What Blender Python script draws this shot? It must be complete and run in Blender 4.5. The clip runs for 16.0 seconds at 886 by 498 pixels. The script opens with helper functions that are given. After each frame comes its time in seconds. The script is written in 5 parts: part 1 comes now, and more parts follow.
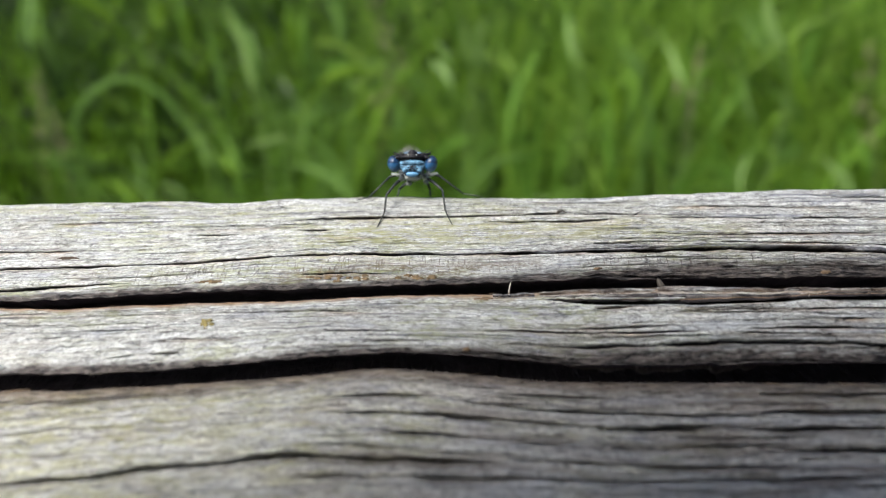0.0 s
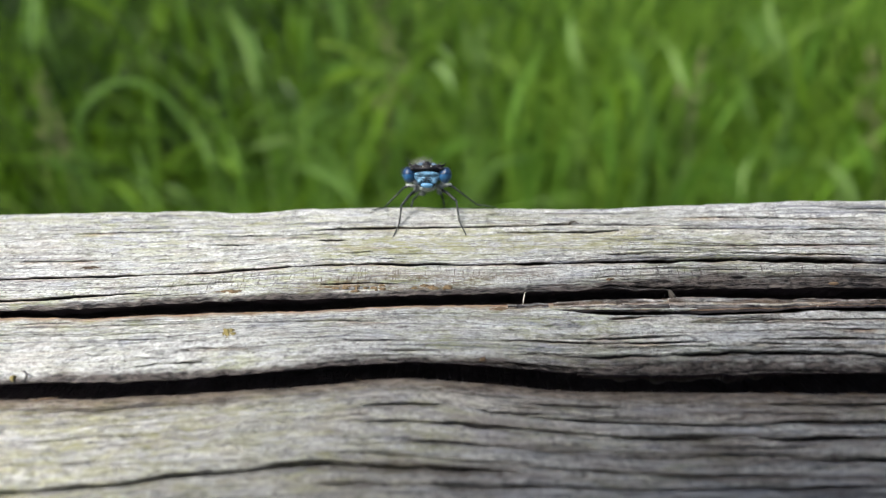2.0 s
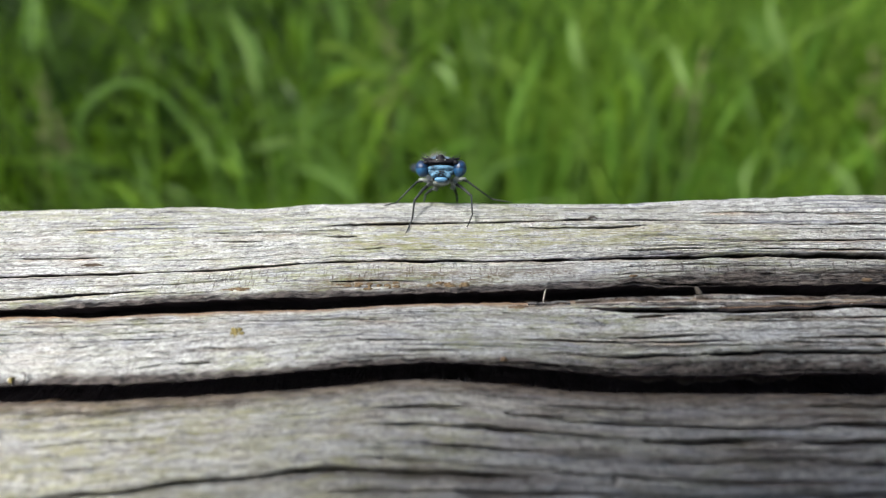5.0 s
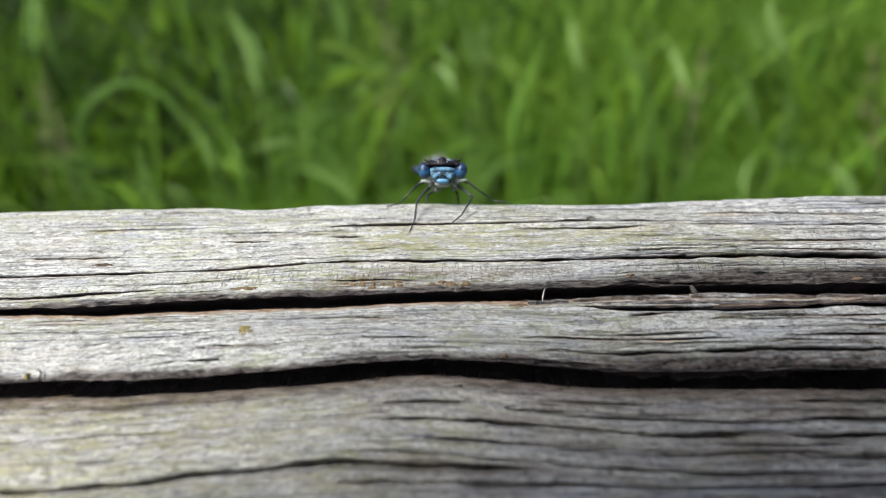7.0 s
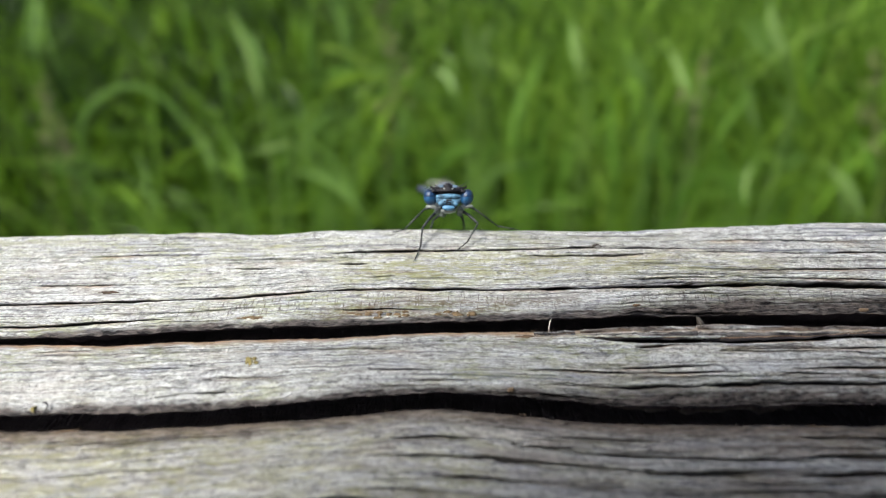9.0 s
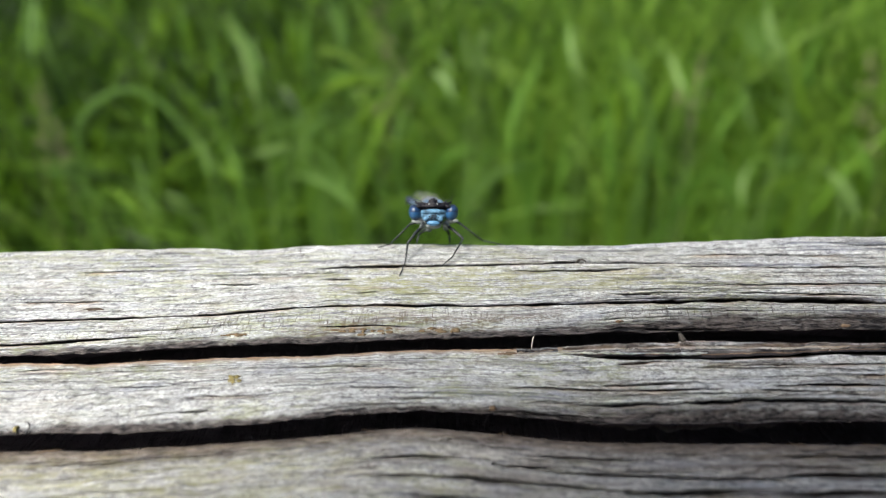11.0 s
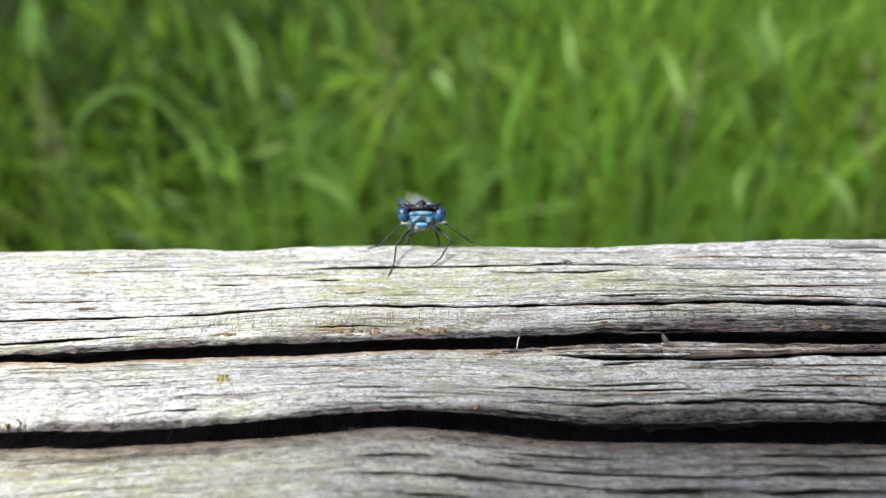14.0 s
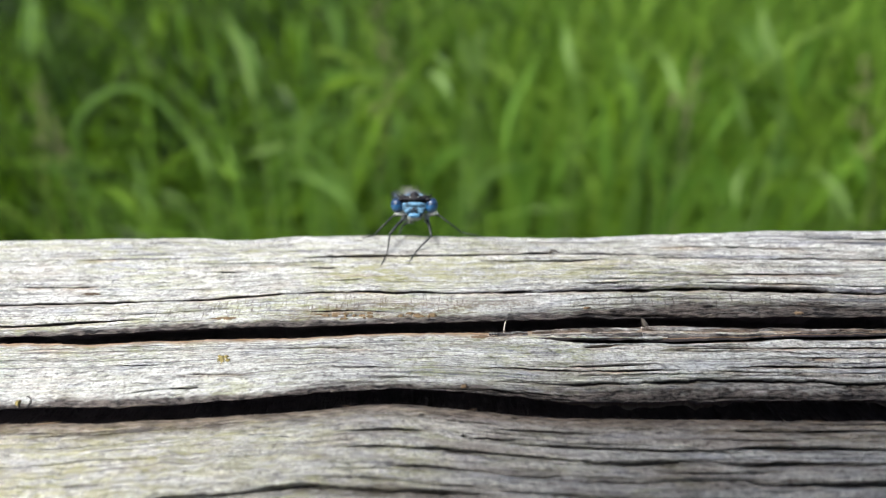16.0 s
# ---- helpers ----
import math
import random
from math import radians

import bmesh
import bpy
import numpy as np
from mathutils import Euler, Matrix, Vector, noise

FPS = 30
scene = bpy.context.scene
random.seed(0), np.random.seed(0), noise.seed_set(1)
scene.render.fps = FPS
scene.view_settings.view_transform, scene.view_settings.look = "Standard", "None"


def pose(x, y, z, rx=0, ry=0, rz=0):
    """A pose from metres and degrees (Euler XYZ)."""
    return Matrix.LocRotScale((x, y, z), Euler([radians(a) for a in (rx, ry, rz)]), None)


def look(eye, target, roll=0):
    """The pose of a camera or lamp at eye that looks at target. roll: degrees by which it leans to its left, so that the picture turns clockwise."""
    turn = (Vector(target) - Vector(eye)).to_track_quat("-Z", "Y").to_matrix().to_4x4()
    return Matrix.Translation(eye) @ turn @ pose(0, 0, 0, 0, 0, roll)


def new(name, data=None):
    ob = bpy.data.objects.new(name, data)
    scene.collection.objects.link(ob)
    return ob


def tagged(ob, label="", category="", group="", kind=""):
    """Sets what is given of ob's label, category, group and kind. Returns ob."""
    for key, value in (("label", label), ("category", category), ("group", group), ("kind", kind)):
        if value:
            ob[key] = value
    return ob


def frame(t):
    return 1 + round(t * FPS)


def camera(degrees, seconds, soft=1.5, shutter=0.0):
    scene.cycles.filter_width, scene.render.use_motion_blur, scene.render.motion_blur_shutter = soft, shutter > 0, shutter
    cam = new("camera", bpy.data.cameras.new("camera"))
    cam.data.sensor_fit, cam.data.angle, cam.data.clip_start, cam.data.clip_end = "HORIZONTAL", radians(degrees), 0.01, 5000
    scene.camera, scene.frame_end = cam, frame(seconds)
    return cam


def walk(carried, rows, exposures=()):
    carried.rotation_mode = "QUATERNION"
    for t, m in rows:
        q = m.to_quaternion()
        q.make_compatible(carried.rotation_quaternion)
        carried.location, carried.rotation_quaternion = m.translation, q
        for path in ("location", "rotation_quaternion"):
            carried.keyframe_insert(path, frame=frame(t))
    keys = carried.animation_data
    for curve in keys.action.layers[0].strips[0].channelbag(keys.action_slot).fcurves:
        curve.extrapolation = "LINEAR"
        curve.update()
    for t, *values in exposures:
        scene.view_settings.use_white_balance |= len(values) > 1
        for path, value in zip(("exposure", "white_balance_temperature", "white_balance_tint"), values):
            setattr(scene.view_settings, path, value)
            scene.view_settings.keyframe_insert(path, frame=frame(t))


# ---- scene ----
# ---- camera ----
cam = camera(60, 16.0, soft=1.1)
cam.data.dof.use_dof = True
cam.data.dof.focus_distance = 0.0582
cam.data.dof.aperture_fstop = 26.0

WALK_ROWS = [
    (0.0, pose(0.00000, 0.00000, 0.66000, 62.000, 0.000, -0.000)),
    (0.5, pose(0.00064, -0.00034, 0.66024, 62.032, 0.106, 0.012)),
    (1.0, pose(-0.00049, -0.00060, 0.66052, 62.031, 0.034, 0.018)),
    (1.5, pose(-0.00041, -0.00158, 0.66115, 62.031, -0.205, 0.135)),
    (2.0, pose(-0.00111, -0.00071, 0.66119, 62.095, -0.082, 0.104)),
    (2.5, pose(-0.00114, -0.00037, 0.66034, 62.170, -0.107, 0.141)),
    (3.0, pose(-0.00186, -0.00030, 0.65992, 62.192, -0.337, 0.212)),
    (3.5, pose(-0.00043, -0.00087, 0.66092, 62.230, -0.117, 0.173)),
    (4.0, pose(-0.00133, 0.00009, 0.65997, 62.274, 0.054, 0.073)),
    (4.2, pose(-0.00184, 0.00112, 0.65949, 62.276, 0.046, 0.075)),
    (6.3, pose(-0.00242, 0.00088, 0.66033, 62.208, 0.000, 0.065)),
    (6.5, pose(-0.00225, 0.00050, 0.66038, 62.206, 0.002, 0.063)),
    (7.0, pose(-0.00243, -0.00022, 0.66046, 62.204, 0.057, 0.044)),
    (7.5, pose(-0.00196, -0.00095, 0.66105, 62.187, 0.003, 0.024)),
    (8.0, pose(-0.00131, -0.00168, 0.66230, 62.129, -0.036, 0.074)),
    (8.5, pose(-0.00240, -0.00081, 0.66306, 62.185, -0.224, 0.167)),
    (9.0, pose(-0.00288, 0.00077, 0.66232, 62.306, -0.074, 0.132)),
    (11.3, pose(-0.00113, 0.00132, 0.66363, 62.413, 0.007, -0.008)),
    (11.5, pose(-0.00060, 0.00146, 0.66372, 62.413, 0.007, -0.008)),
    (12.0, pose(-0.00098, 0.00106, 0.66368, 62.422, -0.137, 0.041)),
    (12.5, pose(-0.00060, 0.00018, 0.66305, 62.524, -0.052, 0.010)),
    (13.0, pose(-0.00147, 0.00103, 0.66180, 62.572, -0.081, 0.022)),
    (13.5, pose(-0.00143, 0.00224, 0.66358, 62.430, -0.213, 0.030)),
    (14.0, pose(-0.00084, 0.00050, 0.66384, 62.455, -0.184, -0.013)),
    (14.5, pose(-0.00107, 0.00087, 0.66283, 62.514, -0.153, -0.076)),
    (15.0, pose(-0.00121, 0.00060, 0.66303, 62.452, -0.178, -0.073)),
    (15.5, pose(-0.00078, -0.00090, 0.66385, 62.463, -0.371, -0.022)),
    (16.0, pose(-0.00020, -0.00240, 0.66429, 62.475, -0.402, -0.006)),
]
walk(cam, WALK_ROWS, [(0.0, 0.96), (4.0, 0.92), (9.0, 0.96), (11.5, 1.01), (13.0, 1.04), (13.5, 1.04), (14.0, 1.27), (14.5, 1.24), (15.0, 1.17), (16.0, 1.09)])

# ---- world and light: hazy bright sky, a veiled sun behind the viewer's left shoulder ----
world = bpy.data.worlds.new("world")
scene.world = world
world.use_nodes = True
wn = world.node_tree.nodes
sky = wn.new("ShaderNodeTexSky")
sky.sky_type = "NISHITA"
sky.sun_disc = False
sky.sun_elevation = radians(57)
sky.sun_rotation = radians(-122)
sky.air_density, sky.dust_density = 1.0, 5.0
wn["Background"].inputs["Strength"].default_value = 0.115
world.node_tree.links.new(sky.outputs[0], wn["Background"].inputs["Color"])

sun_data = bpy.data.lights.new("sun", "SUN")
sun_data.energy, sun_data.angle, sun_data.color = 4.3, radians(24), (1.0, 0.965, 0.90)
sun = new("sun", sun_data)
sun.matrix_world = look((-0.46, -0.275, 0.845), (0, 0, 0))


# ---- materials ----
def material(name):
    m = bpy.data.materials.new(name)
    m.use_nodes = True
    nt = m.node_tree
    return m, nt, nt.nodes["Principled BSDF"]


def node(nt, kind, **values):
    n = nt.nodes.new(kind)
    for key, value in values.items():
        n.inputs[key.replace("_", " ")].default_value = value
    return n


def link(nt, a, b):
    nt.links.new(a, b)


def ramp(nt, fac, *stops):
    r = nt.nodes.new("ShaderNodeValToRGB")
    while len(r.color_ramp.elements) < len(stops):
        r.color_ramp.elements.new(0.5)
    for e, (at, col) in zip(r.color_ramp.elements, stops):
        e.position, e.color = at, (*col, 1)
    link(nt, fac, r.inputs[0])
    return r.outputs[0]


def mixed(nt, fac, a, b, blend="MIX"):
    m = nt.nodes.new("ShaderNodeMix")
    m.data_type, m.blend_type = "RGBA", blend
    for at, value in ((0, fac), (6, a), (7, b)):
        if isinstance(value, (int, float)):
            m.inputs[at].default_value = value
        elif isinstance(value, tuple):
            m.inputs[at].default_value = (*value, 1)
        else:
            link(nt, value, m.inputs[at])
    return m.outputs[2]


def noise_tex(nt, vector, scale=(1, 1, 1), detail=4.0, rough=0.6, shift=0.0, distort=0.0):
    mp = nt.nodes.new("ShaderNodeMapping")
    mp.inputs["Scale"].default_value = scale
    mp.inputs["Location"].default_value = (shift, shift * 0.7, shift * 1.3)
    link(nt, vector, mp.inputs[0])
    n = node(nt, "ShaderNodeTexNoise", Scale=1.0, Detail=detail, Roughness=rough, Distortion=distort)
    link(nt, mp.outputs[0], n.inputs["Vector"])
    return n.outputs[0]


def bumped(nt, bsdf, height, strength, distance):
    b = node(nt, "ShaderNodeBump", Strength=strength, Distance=distance)
    link(nt, height, b.inputs["Height"])
    link(nt, b.outputs[0], bsdf.inputs["Normal"])


def maths(nt, op, a, b):
    m = nt.nodes.new("ShaderNodeMath")
    m.operation = op
    for at, value in ((0, a), (1, b)):
        if isinstance(value, (int, float)):
            m.inputs[at].default_value = value
        else:
            link(nt, value, m.inputs[at])
    return m.outputs[0]


def weathered_wood():
    """Silver-grey wood; its UV map runs in millimetres along and across the grain."""
    m, nt, bsdf = material("weathered_wood")
    uv = nt.nodes.new("ShaderNodeUVMap")
    uv.uv_map = "grain"
    at = uv.outputs[0]
    sep = nt.nodes.new("ShaderNodeSeparateXYZ")
    link(nt, at, sep.inputs[0])

    def attribute(name):
        a = nt.nodes.new("ShaderNodeAttribute")
        a.attribute_name = name
        return a.outputs["Fac"]

    def band(value, lo, hi):
        if lo > hi:
            return ramp(nt, value, (hi, (1, 1, 1)), (lo, (0, 0, 0)))
        return ramp(nt, value, (lo, (0, 0, 0)), (hi, (1, 1, 1)))

    def layer(base, mask, amount, colour):
        return mixed(nt, maths(nt, "MULTIPLY", mask, amount), base, colour)

    bands = noise_tex(nt, at, (0.045, 1.5, 1), 7, 0.65, 3.0, 0.2)
    lines = noise_tex(nt, at, (0.10, 5.0, 1), 5, 0.6, 51.0)
    fibre = noise_tex(nt, at, (0.4, 6.0, 1), 6, 0.7, 11.0)
    blotch = noise_tex(nt, at, (0.16, 0.5, 1), 5, 0.65, 7.0)
    algae = noise_tex(nt, at, (0.45, 2.2, 1), 9, 0.8, 21.0)
    patch = noise_tex(nt, at, (0.07, 0.16, 1), 4, 0.55, 61.0)
    tick = noise_tex(nt, at, (6.0, 0.9, 1), 3, 0.6, 31.0)
    weave = noise_tex(nt, at, (0.9, 2.8, 1), 6, 0.72, 41.0, 0.4)
    speck = noise_tex(nt, at, (1.6, 3.8, 1), 6, 0.75, 17.0)
    scale = noise_tex(nt, at, (1.7, 4.2, 1), 4, 0.65, 71.0, 0.6)
    base = ramp(nt, bands, (0.26, (0.20, 0.20, 0.20)), (0.35, (0.52, 0.525, 0.52)), (0.42, (0.79, 0.815, 0.81)), (0.60, (0.89, 0.915, 0.915)))
    # dark grain lines, their blue cast put in for skylight
    base = layer(base, band(lines, 0.44, 0.36), 0.65, (0.10, 0.105, 0.145))
    base = layer(base, band(fibre, 0.47, 0.34), 0.55, (0.17, 0.165, 0.165))
    thread = noise_tex(nt, at, (0.07, 8.5, 1), 4, 0.55, 57.0, 0.15)
    base = layer(base, band(thread, 0.40, 0.33), 0.5, (0.11, 0.10, 0.10))
    # weather streaks tinted blue-grey to paint in skylit shade, strongest towards one end
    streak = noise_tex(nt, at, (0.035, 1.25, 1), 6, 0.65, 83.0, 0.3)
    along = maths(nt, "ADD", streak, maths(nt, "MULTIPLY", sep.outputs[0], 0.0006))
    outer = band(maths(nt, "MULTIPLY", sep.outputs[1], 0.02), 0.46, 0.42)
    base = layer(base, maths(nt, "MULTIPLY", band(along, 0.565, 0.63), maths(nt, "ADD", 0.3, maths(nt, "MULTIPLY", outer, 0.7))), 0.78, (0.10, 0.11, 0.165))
    mottle = ramp(nt, weave, (0.34, (0.42, 0.42, 0.43)), (0.43, (0.80, 0.80, 0.80)), (0.52, (1.0, 1.0, 1.0)), (0.68, (1.12, 1.12, 1.12)))
    base = mixed(nt, 1.0, base, mottle, "MULTIPLY")
    shingle = ramp(nt, scale, (0.34, (0.36, 0.36, 0.38)), (0.45, (0.93, 0.93, 0.93)), (0.6, (1.16, 1.17, 1.16)))
    base = mixed(nt, 0.9, base, shingle, "MULTIPLY")
    base = layer(base, band(speck, 0.60, 0.70), 0.55, (0.12, 0.105, 0.09))
    # open pores, as fine grit
    grit = noise_tex(nt, at, (3.4, 5.6, 1), 3, 0.6, 37.0)
    base = mixed(nt, 0.8, base, ramp(nt, grit, (0.33, (0.52, 0.52, 0.54)), (0.46, (0.97, 0.97, 0.97)), (0.64, (1.14, 1.14, 1.13))), "MULTIPLY")
    # rows of short cross marks where the face was once scraped
    across = maths(nt, "MULTIPLY", sep.outputs[1], 0.05)
    rows = maths(nt, "MULTIPLY", band(across, 0.43, 0.46), band(across, 0.56, 0.52))
    marks = maths(nt, "ADD", 0.14, maths(nt, "MULTIPLY", rows, maths(nt, "MULTIPLY", band(patch, 0.40, 0.52), 0.75)))
    base = mixed(nt, maths(nt, "MULTIPLY", band(tick, 0.57, 0.64), marks), base, (0.20, 0.19, 0.19))
    base = layer(base, band(blotch, 0.53, 0.67), 0.3, (0.50, 0.43, 0.35))
    base = layer(base, band(blotch, 0.44, 0.32), 0.42, (0.52, 0.56, 0.69))
    # green-yellow algae in streaks, thickest towards one end
    where = maths(nt, "ADD", patch, maths(nt, "MULTIPLY", sep.outputs[0], -0.0024))
    where = maths(nt, "ADD", where, maths(nt, "MULTIPLY", band(maths(nt, "MULTIPLY", sep.outputs[1], 0.02), 0.40, 0.50), 0.02))
    green = maths(nt, "MULTIPLY", band(algae, 0.47, 0.60), band(where, 0.40, 0.60))
    base = layer(base, green, 0.52, (0.47, 0.51, 0.19))
    def window(coord, lo, hi, ease, unit=0.01):
        c = maths(nt, "ADD", maths(nt, "MULTIPLY", coord, unit), 0.5)
        return maths(nt, "MULTIPLY", band(c, lo * unit + 0.5, (lo + ease) * unit + 0.5), band(c, hi * unit + 0.5, (hi - ease) * unit + 0.5))

    # algae patch on the far face, rotten brown crumbs along the far lip of the first split
    spot = maths(nt, "MULTIPLY", window(sep.outputs[0], -14, 24, 9), window(sep.outputs[1], 2.9, 7.9, 1.6))
    base = layer(base, maths(nt, "MULTIPLY", spot, band(algae, 0.45, 0.55)), 0.62, (0.43, 0.43, 0.16))
    lip_band = maths(nt, "MULTIPLY", window(sep.outputs[0], -16, 12, 7), window(sep.outputs[1], 9.3, 12.3, 0.7))
    base = layer(base, maths(nt, "MULTIPLY", lip_band, maths(nt, "MULTIPLY", band(speck, 0.44, 0.54), band(blotch, 0.44, 0.56))), 0.85, (0.20, 0.15, 0.095))
    # blue-grey darkening along that lip towards one end
    lip_band = maths(nt, "MULTIPLY", window(sep.outputs[0], 12, 60, 6), window(sep.outputs[1], 10.2, 12.2, 0.8))
    base = layer(base, maths(nt, "MULTIPLY", lip_band, band(weave, 0.40, 0.58)), 0.7, (0.10, 0.10, 0.12))
    # the worn near face beyond the wide split: warm brown stain, ochre towards one end
    inner = band(maths(nt, "MULTIPLY", sep.outputs[1], 0.02), 0.415, 0.45)
    worn = noise_tex(nt, at, (0.06, 0.55, 1), 6, 0.65, 93.0, 0.3)
    end = band(maths(nt, "ADD", maths(nt, "MULTIPLY", sep.outputs[0], 0.02), 0.5), 0.25, 0.55)
    brown = mixed(nt, end, (1.0, 0.99, 0.945), (0.98, 0.935, 0.88))
    base = mixed(nt, maths(nt, "MULTIPLY", inner, 0.85), base, mixed(nt, 1.0, base, brown, "MULTIPLY"))
    # brown wear, weighted towards one end to deepen the shade painted there
    base = layer(base, maths(nt, "MULTIPLY", maths(nt, "MULTIPLY", inner, maths(nt, "ADD", 0.25, maths(nt, "MULTIPLY", end, 0.75))), band(worn, 0.48, 0.60)), 0.52, (0.24, 0.19, 0.165))
    base = layer(base, maths(nt, "MULTIPLY", maths(nt, "MULTIPLY", inner, band(algae, 0.46, 0.58)), maths(nt, "SUBTRACT", 1.0, end)), 0.22, (0.56, 0.52, 0.24))
    # brown stain on the near lips of the wide splits, ragged along its edge
    rough_edge = maths(nt, "ADD", sep.outputs[1], maths(nt, "MULTIPLY", maths(nt, "SUBTRACT", weave, 0.5), 1.6))
    lip = maths(nt, "MULTIPLY", ramp(nt, maths(nt, "MULTIPLY", rough_edge, 0.04), (0.85, (0, 0, 0)), (0.855, (1, 1, 1)), (0.888, (0.85, 0.85, 0.85)), (0.955, (0, 0, 0))), 0.9)
    base = mixed(nt, lip, base, mixed(nt, band(weave, 0.42, 0.6), (0.09, 0.062, 0.043), (0.29, 0.215, 0.15)))
    lip = maths(nt, "MULTIPLY", ramp(nt, maths(nt, "MULTIPLY", rough_edge, 0.04), (0.53, (0, 0, 0)), (0.535, (1, 1, 1)), (0.548, (0.5, 0.5, 0.5)), (0.565, (0, 0, 0))), 0.7)
    base = mixed(nt, lip, base, (0.42, 0.27, 0.16))
    # torn and unweathered wood: purple-grey breaks, tan lips, split insides with shade painted into their colour
    fresh, torn = attribute("fresh_wood_and_shade"), attribute("torn_wood_and_shade")
    # torn wood goes near-black, its shade included in the colour
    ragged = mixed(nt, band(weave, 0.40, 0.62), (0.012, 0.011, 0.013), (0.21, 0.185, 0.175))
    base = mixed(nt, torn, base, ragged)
    base = mixed(nt, attribute("check_shade"), base, (0.035, 0.03, 0.034))
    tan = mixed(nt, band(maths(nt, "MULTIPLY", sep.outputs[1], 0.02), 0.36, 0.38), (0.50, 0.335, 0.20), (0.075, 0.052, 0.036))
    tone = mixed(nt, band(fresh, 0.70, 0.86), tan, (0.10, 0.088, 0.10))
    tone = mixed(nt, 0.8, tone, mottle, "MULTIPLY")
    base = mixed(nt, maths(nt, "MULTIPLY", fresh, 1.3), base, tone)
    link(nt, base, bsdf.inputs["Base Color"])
    bsdf.inputs["Roughness"].default_value = 0.82
    bsdf.inputs["Specular IOR Level"].default_value = 0.3
    height = maths(nt, "ADD", maths(nt, "MULTIPLY", fibre, 0.7), maths(nt, "ADD", weave, maths(nt, "MULTIPLY", lines, 0.8)))
    height = maths(nt, "ADD", height, maths(nt, "ADD", maths(nt, "MULTIPLY", scale, 0.8), maths(nt, "MULTIPLY", grit, 0.35)))
    bumped(nt, bsdf, height, 1.0, 0.001)
    return m


def plain(name, colour, rough=0.5, spec=0.5, vary=0.25, scale=900.0, metal=0.0, bump=0.0):
    m, nt, bsdf = material(name)
    tc = nt.nodes.new("ShaderNodeTexCoord")
    n = noise_tex(nt, tc.outputs["Object"], (scale, scale, scale), 5, 0.6)
    dark = tuple(c * (1 - vary) for c in colour)
    light = tuple(min(1, c * (1 + vary)) for c in colour)
    link(nt, ramp(nt, n, (0.3, dark), (0.7, light)), bsdf.inputs["Base Color"])
    bsdf.inputs["Roughness"].default_value = rough
    bsdf.inputs["Specular IOR Level"].default_value = spec
    bsdf.inputs["Metallic"].default_value = metal
    if bump:
        bumped(nt, bsdf, n, 0.6, bump)
    return m


def eye_material():
    """Blue compound eye: deep blue cap, a dark belt, paler blue below."""
    m, nt, bsdf = material("compound_eye")
    tc = nt.nodes.new("ShaderNodeTexCoord")
    sep = nt.nodes.new("ShaderNodeSeparateXYZ")
    link(nt, tc.outputs["Generated"], sep.inputs[0])
    wob = noise_tex(nt, tc.outputs["Generated"], (6, 6, 6), 3)
    z = maths(nt, "ADD", sep.outputs[2], maths(nt, "MULTIPLY", maths(nt, "SUBTRACT", wob, 0.5), 0.08))
    col = ramp(nt, z, (0.0, (0.006, 0.034, 0.09)), (0.3, (0.013, 0.065, 0.155)), (0.47, (0.012, 0.060, 0.145)), (0.53, (0.003, 0.010, 0.034)), (0.60, (0.007, 0.028, 0.075)), (0.72, (0.008, 0.030, 0.08)),
               (0.84, (0.006, 0.018, 0.05)), (0.96, (0.003, 0.005, 0.012)))
    link(nt, col, bsdf.inputs["Base Color"])
    bsdf.inputs["Roughness"].default_value = 0.3
    bsdf.inputs["Specular IOR Level"].default_value = 0.4
    v = node(nt, "ShaderNodeTexVoronoi", Scale=38.0)
    link(nt, tc.outputs["Generated"], v.inputs["Vector"])
    bumped(nt, bsdf, v.outputs["Distance"], 0.25, 0.00003)
    return m


def grass_material(name, low, mid, high, random_from="island"):
    m, nt, bsdf = material(name)
    if random_from == "island":
        r = nt.nodes.new("ShaderNodeNewGeometry").outputs["Random Per Island"]
    else:
        r = nt.nodes.new("ShaderNodeObjectInfo").outputs["Random"]
    tc = nt.nodes.new("ShaderNodeTexCoord")
    n = noise_tex(nt, tc.outputs["Object"], (40, 40, 9), 4, 0.6)
    fac = maths(nt, "ADD", maths(nt, "MULTIPLY", r, 0.7), maths(nt, "MULTIPLY", n, 0.3))
    col = ramp(nt, fac, (0.1, low), (0.5, mid), (0.92, high))
    link(nt, col, bsdf.inputs["Base Color"])
    bsdf.inputs["Roughness"].default_value = 0.5
    bsdf.inputs["Specular IOR Level"].default_value = 0.3
    tr = nt.nodes.new("ShaderNodeBsdfTranslucent")
    link(nt, mixed(nt, 1.0, col, (1.0, 1.0, 0.55), "MULTIPLY"), tr.inputs["Color"])
    mix = nt.nodes.new("ShaderNodeMixShader")
    mix.inputs[0].default_value = 0.4
    link(nt, bsdf.outputs[0], mix.inputs[1])
    link(nt, tr.outputs[0], mix.inputs[2])
    link(nt, mix.outputs[0], nt.nodes["Material Output"].inputs[0])
    return m


